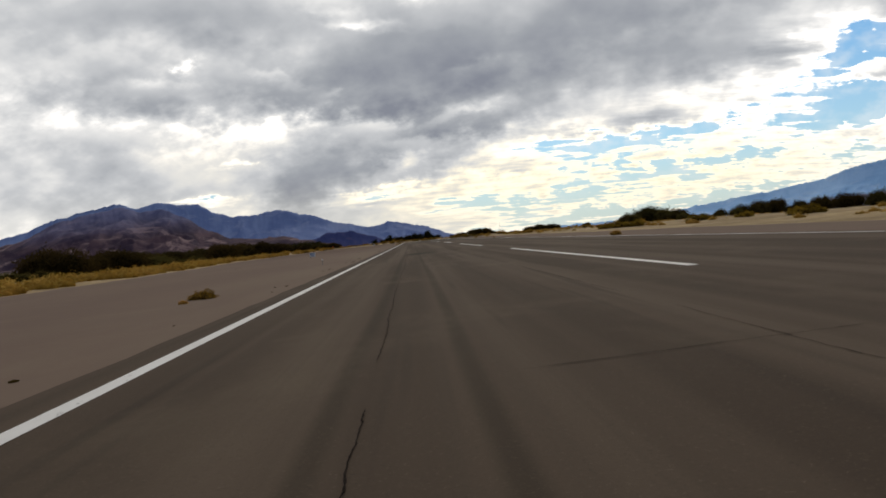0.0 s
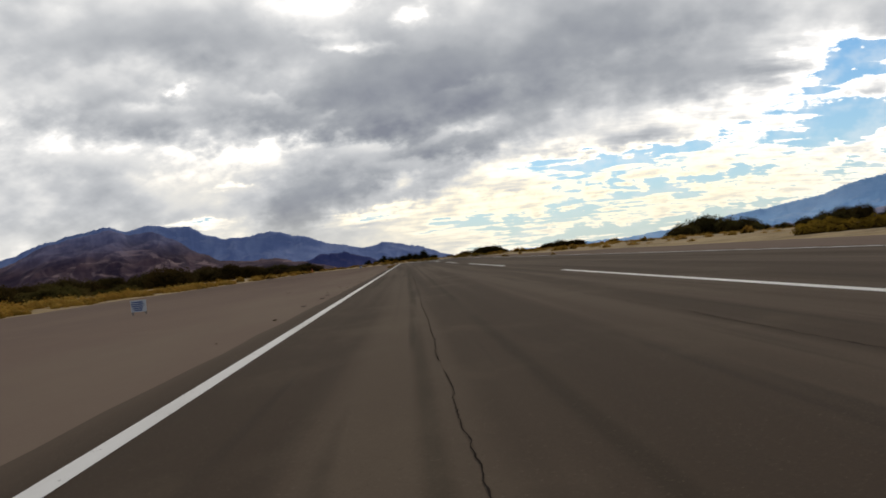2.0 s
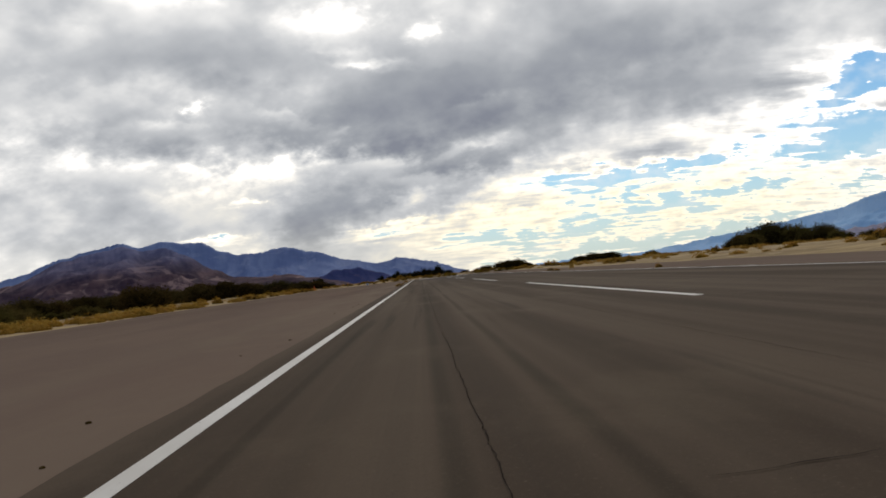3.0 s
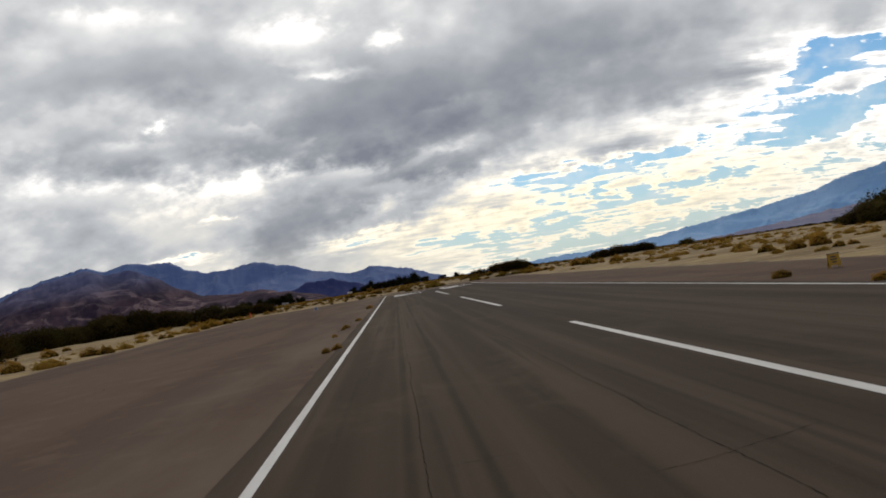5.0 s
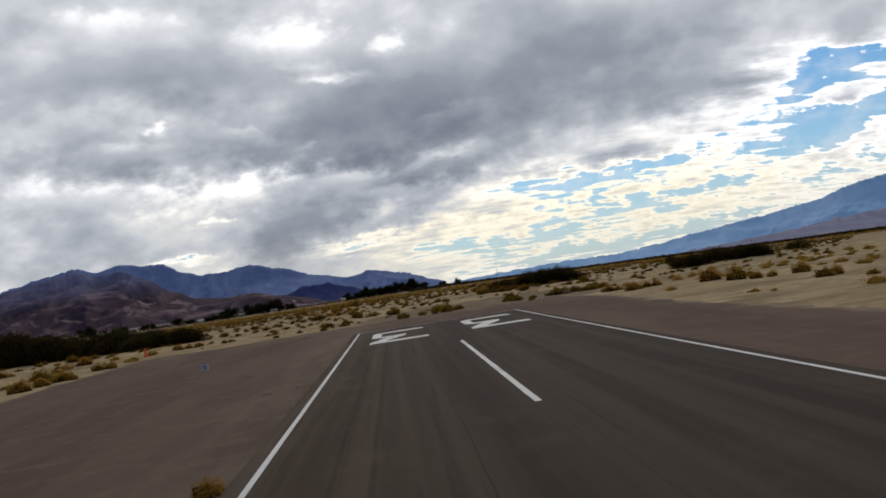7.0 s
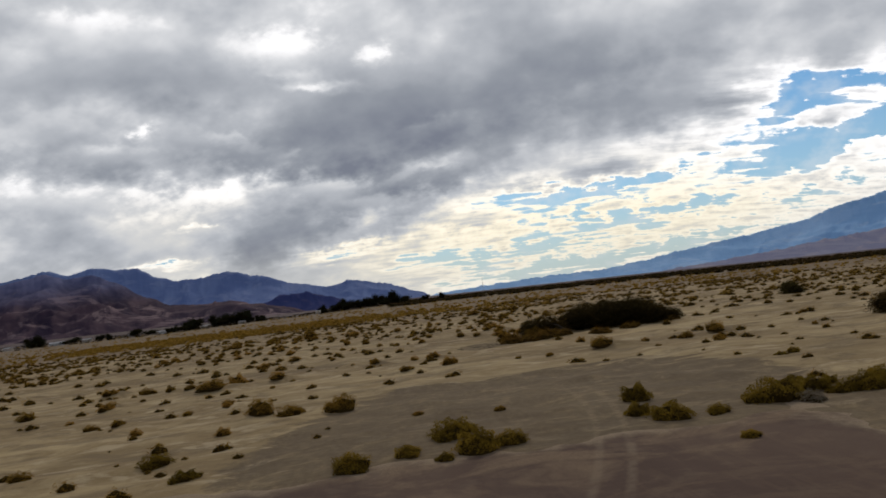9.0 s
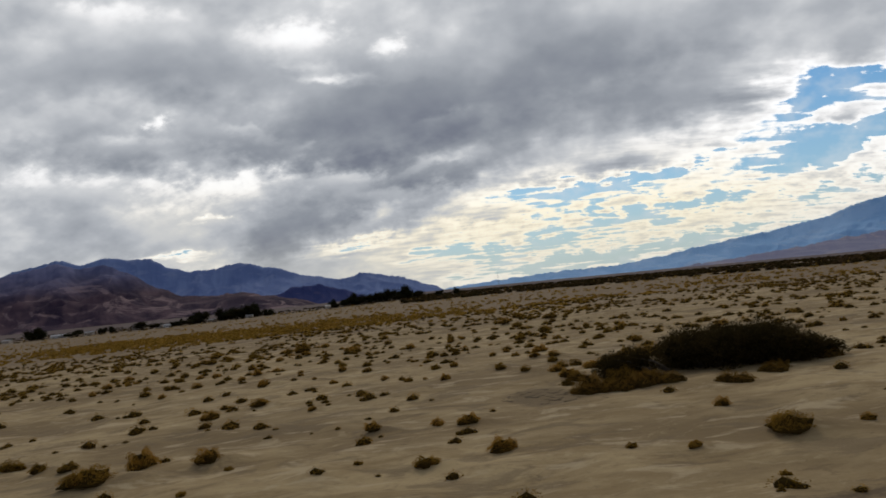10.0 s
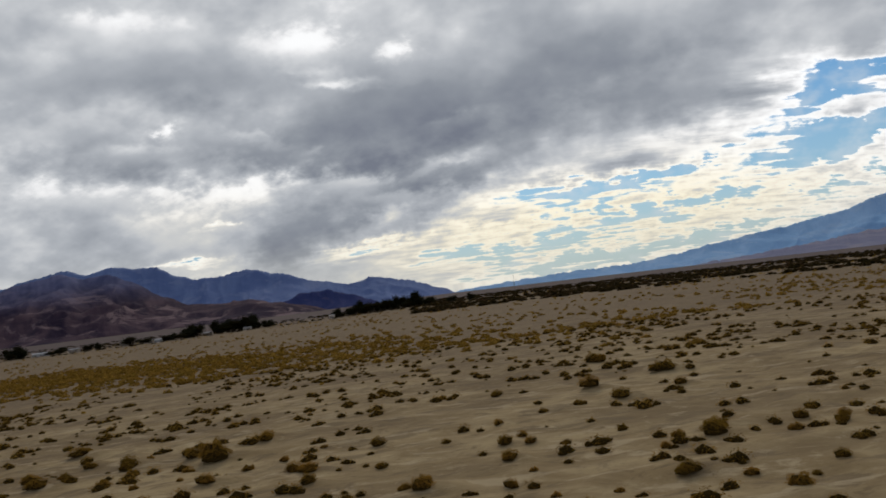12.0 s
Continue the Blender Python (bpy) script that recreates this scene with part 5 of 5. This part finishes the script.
for k, x, y, s_ in (
    (1, 77, 3, 0.75), (0, 82, 5, 1.15), (2, 88, 9, 1.25), (1, 94, 12, 1.45), (0, 95, 4, 1.3), (1, 96, -6, 1.05), (0, 96, -16, 0.7), (0, 100, -22, 0.5), (1, 108, -17, 0.7), (0, 117, -9, 0.85), (1, 126, 1, 1.05), (2, 136, 11, 1.2), (0, 145, 18, 1.4),
    (1, 152, 12, 1.1), (2, 158, 4, 1.15), (0, 165, -4, 1.4), (1, 172, -14, 1.45), (2, 179, -25, 1.3), (0, 120, 80, 0.7), (1, 70, 150, 0.5), (0, 88, 118, 0.6),
):
    bush(3 if k == 0 and x < 130 else k, x, y, s_, 1.2)
for k, x, y, s_ in ((0, 54.5, 97.5, 0.8), (1, 60, 96, 0.95), (0, 65.5, 94, 0.85)):
    bush(k, x, y, s_, 0.85, radians(-12), "wide low brown green bush on sand")
for k, x, y, s_ in ((2, -205, 300, 2.3), (0, -190, 270, 1.6), (1, -225, 320, 1.7)):
    bush(k, x, y, s_, 1.0, label="tall dark tree behind the thicket")



# ---------------------------------------------------------------- settlement beyond the flats
def tall_tree(seed, high, wide):
    lobes = [(random.Random(seed + i).uniform(-0.4, 0.4) * wide, random.Random(seed + 9 + i).uniform(-0.3, 0.3) * wide, high * (0.30 + 0.13 * i), wide * (0.5 - 0.06 * i), high * 0.3) for i in range(4)]
    return mesquite(seed, lobes, 1500, high * 0.075, TREE_LEAF, "shade_tree", "dark dense shade tree among low buildings", "tree", 0.25)


def house(size, roof_mat, wall_mat, label):
    w, d, h = size
    root = tagged(new("low_house"), label, "house")
    part("wall", box(bmesh.new(), (-w / 2, -d / 2, -0.4), (w / 2, d / 2, h)), wall_mat, root)
    bm = bmesh.new()
    ridge = h + d * 0.16
    pts = [(-w / 2 - 0.4, -d / 2 - 0.4, h), (w / 2 + 0.4, -d / 2 - 0.4, h), (w / 2 + 0.4, d / 2 + 0.4, h), (-w / 2 - 0.4, d / 2 + 0.4, h), (-w / 2 - 0.4, 0, ridge), (w / 2 + 0.4, 0, ridge)]
    vs = [bm.verts.new((x, y, z + 0.01)) for x, y, z in pts]
    for q in ((0, 1, 5, 4), (2, 3, 4, 5), (0, 4, 3), (1, 2, 5), (3, 2, 1, 0)):
        bm.faces.new([vs[i] for i in q])
    part("roof", bm, roof_mat, root, "pale sheet roof")
    for k in range(3):
        x = (k - 1) * w * 0.3
        window = part("window", box(bmesh.new(), (x - 0.7, -d / 2 - 0.02, 0.8), (x + 0.7, -d / 2 + 0.05, 2.1)), WHITE, root, "white window frame")
        for side in (-1, 1):
            part("pane", box(bmesh.new(), (x + side * 0.32 - 0.28, -d / 2 - 0.05, 0.9), (x + side * 0.32 + 0.28, -d / 2 - 0.021, 2.0)), GLASS, window, "dark window pane")
    return root


def away(az, dist):
    """A place by bearing and distance from the runway's end."""
    return dist * math.sin(radians(az)), 55 + dist * math.cos(radians(az))


TREES = [tall_tree(300 + i, 1.0 * h, w) for i, (h, w) in enumerate(((8.5, 9), (11, 8), (7, 13)))]
first = [True, True, True]
for i, (az, dist, s_) in enumerate((
    (-23.2, 997, 1.3), (-22.7, 1001, 1.2), (-20.8, 999, 1.0), (-19.1, 1000, 0.8), (-18.6, 1000, 0.65), (-16.4, 1001, 1.3), (-14.7, 1002, 0.7), (-14.3, 1002, 0.7), (-13.5, 1002, 1.5), (-13.0, 1002, 1.6),
    (-11.4, 1003, 1.3), (-10.8, 1003, 1.7), (-10.2, 1003, 1.75), (-9.5, 1003, 1.45), (-8.9, 1003, 1.1), (-8.4, 1004, 0.95), (-3.9, 1004, 0.9), (-3.4, 1005, 1.2), (-2.8, 1005, 1.3), (-2.2, 1005, 1.3),
    (-1.5, 1005, 1.4), (-0.9, 1005, 1.4), (-0.3, 1005, 1.3), (0.3, 1005, 1.45), (0.8, 1005, 1.5), (1.4, 1005, 1.5), (1.8, 1005, 1.3), (3.6, 1005, 0.8), (4.8, 1005, 0.7),
)):
    x, y = away(az, dist)
    k = i % 3
    if first[k]:
        first[k] = False
        set_down(TREES[k], x, y, i * 1.3, s_ * 1.35, 0.85)
    else:
        copy_down(TREES[k], x, y, i * 1.3, s_ * 1.35, 0.85)
for i, (az, dist, size) in enumerate((
    (-24.6, 985, (9, 6, 3)), (-21.7, 1015, (16, 7, 3)), (-19.9, 1008, (10, 6, 3.2)), (-17.0, 1010, (11, 6, 3)), (-15.7, 1006, (9, 6, 3.4)), (-15.1, 1002, (8, 5, 3.2)), (-12.2, 1012, (9, 6, 3)),
    (-9.7, 990, (8, 5, 3)), (-4.3, 985, (6, 5, 3.6)),
)):
    x, y = away(az, dist)
    set_down(house(size, (GREY_ROOF, WHITE)[i % 4 == 1], (TAN_WALL, WHITE)[i % 4 == 1], ("low tan stucco building with a grey roof among trees", "low white building with a white roof among trees")[i % 4 == 1]), x, y, radians(rng.uniform(-20, 20)), 1.0, 1.0, 0.0)

# dark brush that closes the flats along the valley
spots = []
for _ in range(5200):
    az = rng.uniform(1.0, 46.0)
    dist = rng.uniform(640, 1500) - 4.0 * max(0, az - 12)
    x, y = away(az, dist)
    s_ = rng.uniform(1.2, 3.2)
    if rng.random() < 0.55 + 0.9 * wave(x, y, 90, 41.0):
        spots.append((x, y, s_ * 1.5, s_ * 0.8))
for _ in range(900):
    az = rng.uniform(-30, 2.0)
    x, y = away(az, rng.uniform(950, 1500))
    s_ = rng.uniform(0.8, 2.2)
    spots.append((x, y, s_ * 1.4, s_ * 0.7))
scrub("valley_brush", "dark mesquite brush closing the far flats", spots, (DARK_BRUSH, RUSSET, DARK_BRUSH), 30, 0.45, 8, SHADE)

# a slender mast far off
mast = tagged(new("radio_mast"), "slender grey lattice radio mast far off", "mast")
part("pole", rod(bmesh.new(), (0, 0, -0.5), (0, 0, 26), 0.35, 0.12, 6), STEEL, mast)
for k in range(3):
    a_ = k * 2.094
    part("guy_wire", rod(bmesh.new(), (0.2 * math.cos(a_), 0.2 * math.sin(a_), 22), (11 * math.cos(a_), 11 * math.sin(a_), -0.3), 0.03, 0.03, 4), STEEL, mast)
set_down(mast, *away(7.9, 1250))


# ---------------------------------------------------------------- signs and markers
def board_sign(x, y, turn):
    """A small white information board on two short posts, with bars where its writing cannot be read."""
    root = tagged(new("information_sign"), "small white board with blue lines on short posts", "sign")
    board = part("board", box(bmesh.new(), (-0.36, -0.012, 0.12), (0.36, 0.012, 0.64), bevel=0.006), DULL_WHITE, root, "dull bluish white board")
    for k, (w, z) in enumerate(((0.30, 0.56), (0.33, 0.47), (0.30, 0.38), (0.26, 0.29), (0.2, 0.2))):
        part("writing_bar", box(bmesh.new(), (-w, -0.019, z - 0.035), (w * 0.8, -0.0125, z + 0.02)), BLUE_INK, board, "blue bar of unreadable writing")
    for x_ in (-0.3, 0.3):
        part("post", box(bmesh.new(), (x_ - 0.03, 0.013, -0.15), (x_ + 0.03, 0.06, 0.60)), STEEL, root, "dark steel post")
    return set_down(root, x, y, turn, 1.0, 1.0, 0.0)


board_sign(-18.8, -207.5, radians(-8))
board_sign(-21.3, 11.0, radians(-20))

folding = tagged(new("folding_sign"), "weathered yellow folding board standing on old pavement", "sign")
for s_, name in ((-1, "front_panel"), (1, "rear_panel")):
    m = Matrix.Translation((0, s_ * 0.14, 0)) @ Matrix.Rotation(s_ * radians(12), 4, "X")
    panel = part(name, box(bmesh.new(), (-0.38, -0.012, 0.16), (0.38, 0.012, 0.74), m, bevel=0.005), YELLOW, folding)
    front_panel = panel if s_ < 0 else front_panel
    for x_ in (-0.34, 0.34):
        part("leg", box(bmesh.new(), (x_ - 0.035, -0.014, 0.0), (x_ + 0.035, 0.014, 0.159), m), YELLOW, folding)
part("top_rail", box(bmesh.new(), (-0.38, -0.03, 0.735), (0.38, 0.03, 0.77), bevel=0.004), CRACK, folding, "dark hinge rail")
for z, w in ((0.60, 0.2), (0.47, 0.26), (0.33, 0.16)):
    m = Matrix.Translation((0, -0.14, 0)) @ Matrix.Rotation(radians(-12), 4, "X")
    part("writing_bar", box(bmesh.new(), (-w, -0.017, z - 0.045), (w * 0.7, -0.0125, z + 0.03), m), BARK, front_panel, "dark bar of unreadable writing")
folding.matrix_basis = Matrix.Translation((13.9, -99.0, land(13.9, -99.0) + 0.02)) @ Matrix.Rotation(radians(4), 4, "Z") @ Matrix.Diagonal((0.8, 0.8, 0.9, 1))

marker = tagged(new("marker_cone"), "tall orange plastic marker cone on sand", "cone")
bm = bmesh.new()
bmesh.ops.create_cone(bm, cap_ends=True, segments=20, radius1=0.34, radius2=0.10, depth=1.3, matrix=Matrix.Translation((0, 0, 0.70)))
part("cone", bm, ORANGE, marker)
part("base", box(bmesh.new(), (-0.42, -0.42, 0), (0.42, 0.42, 0.06), bevel=0.015), ORANGE, marker)
set_down(marker, -43.0, 66.0, 0.3, 1.0, 1.0, 0.0)


def edge_lamp(x, y):
    """A low runway light: stake, collar and frosted lens."""
    root = tagged(new("runway_light"), "low runway edge light with a pale lens on a dark stake", "light fixture", "runway lights")
    part("stake", rod(bmesh.new(), (0, 0, -0.1), (0, 0, 0.27), 0.018, 0.018, 10), STEEL, root, "dark steel stake")
    part("collar", rod(bmesh.new(), (0, 0, 0.27), (0, 0, 0.31), 0.035, 0.044, 12), STEEL, root)
    bm_ = bmesh.new()
    bmesh.ops.create_uvsphere(bm_, u_segments=14, v_segments=8, radius=0.042, matrix=Matrix.Translation((0, 0, 0.35)))
    part("lens", bm_, WHITE, root, "pale frosted lens")
    root.matrix_basis = Matrix.Translation((x, y, land(x, y) + 0.02))
    return root


lamp = edge_lamp(-12.0, -257.5)
for x, y in ((9.5, 40.9), (5.0, 40.3), (14.0, 41.1)):
    copy_thing(lamp, Matrix.Translation((x, y, land(x, y) + 0.02)))


# dead branches washed up before the mesquite clump
def dead_branch(seed):
    rnd = random.Random(seed)
    bm_ = bmesh.new()
    p = Vector((-0.5, 0, 0.02))
    for k in range(4):
        q = p + Vector((0.28, rnd.uniform(-0.12, 0.12), rnd.uniform(-0.02, 0.05)))
        rod(bm_, p, q, 0.03 - 0.006 * k, 0.024 - 0.006 * k, 6)
        if k in (1, 2):
            rod(bm_, q, q + Vector((0.2, rnd.choice((-1, 1)) * 0.22, 0.06)), 0.014, 0.005, 5)
        p = q
    me_ = bpy.data.meshes.new("dead_branch")
    bm_.to_mesh(me_)
    bm_.free()
    me_.materials.append(BARK)
    return me_


BRANCHES = [dead_branch(900 + k) for k in range(4)]
for i in range(26):
    x, y = 12.2 + rng.gauss(0, 1.6), 122.5 + rng.gauss(0, 3.2)
    ob = tagged(new("dead_branch", BRANCHES[i % 4]), "grey dead branch lying on gravelly sand", "branch", "dead branches")
    ob.matrix_basis = Matrix.Translation((x, y, surface_height(x, y) + 0.015)) @ Matrix.Rotation(rng.uniform(0, 6.28), 4, "Z") @ Matrix.Scale(rng.uniform(0.5, 1.2), 4)


# ---------------------------------------------------------------- stones and litter on the pavement
def stone_mesh(seed):
    bm_ = bmesh.new()
    bmesh.ops.create_icosphere(bm_, subdivisions=1, radius=1.0)
    for v_ in bm_.verts:
        v_.co *= 1 + 0.35 * noise.noise(v_.co * 1.7 + Vector((seed, 0, 0)))
        v_.co.z *= 0.6
    me_ = bpy.data.meshes.new("stone")
    bm_.to_mesh(me_)
    bm_.free()
    me_.materials.append(CORE)
    return me_


def rubber_scrap(x, y, turn, length):
    """A thrown strip of tyre tread, curled up a little at its ends."""
    bm_ = bmesh.new()
    rows = []
    for k in range(7):
        t = k / 6 - 0.5
        w = min(0.05, 0.24 * length) * (1 - 1.2 * t * t) + 0.010 * wave(k, x, 1.3, y)
        z = 0.012 + 0.07 * t * t
        rows.append([bm_.verts.new((t * length, s_ * w, z + dz)) for s_, dz in ((-1, 0), (1, 0), (1, 0.018), (-1, 0.018))])
    for p_, q_ in zip(rows, rows[1:]):
        for i in range(4):
            bm_.faces.new((p_[i], q_[i], q_[(i + 1) % 4], p_[(i + 1) % 4]))
    bm_.faces.new(rows[0])
    bm_.faces.new(rows[-1][::-1])
    me_ = bpy.data.meshes.new("rubber_scrap")
    bm_.to_mesh(me_)
    bm_.free()
    me_.materials.append(CRACK)
    ob_ = tagged(new("rubber_scrap", me_), "black curled scrap of tyre tread on old pavement", "scrap", "tyre scraps")
    ob_.matrix_basis = Matrix.Translation((x, y, land(x, y) + 0.012)) @ Matrix.Rotation(turn, 4, "Z")


for x, y, turn, length in (
    (-11.9, -15.5, 0.3, 0.5), (-10.0, -257.8, 0.2, 0.26), (-10.12, -210.3, 0.1, 0.16), (-9.98, -213.6, 0.5, 0.16), (-10.05, -218.5, 0.3, 0.14), (-13.4, -199.0, 0.2, 0.22), (-10.23, -247.7, 0.1, 0.2), (-10.26, -270.2, 0.4, 0.12),
):
    rubber_scrap(x, y, turn, length)

STONES = [stone_mesh(k * 5.0) for k in range(4)]
for i in range(70):
    y = rng.uniform(-310, 50)
    x = -9.9 - abs(rng.gauss(0, 0.5)) if i % 3 else rng.uniform(-28, 18)
    if i % 3 == 0 and abs(x) < 10:
        x = -10.5
    s_ = rng.uniform(0.015, 0.045)
    ob = tagged(new("stone", STONES[i % 4]), "small dark stone on the old pavement", "stone", "loose stones")
    ob.matrix_basis = Matrix.Translation((x, y, land(x, y) + 0.02 + s_ * 0.35)) @ Matrix.Rotation(rng.uniform(0, 6), 4, "Z") @ Matrix.Diagonal((s_ * 1.4, s_, s_, 1))
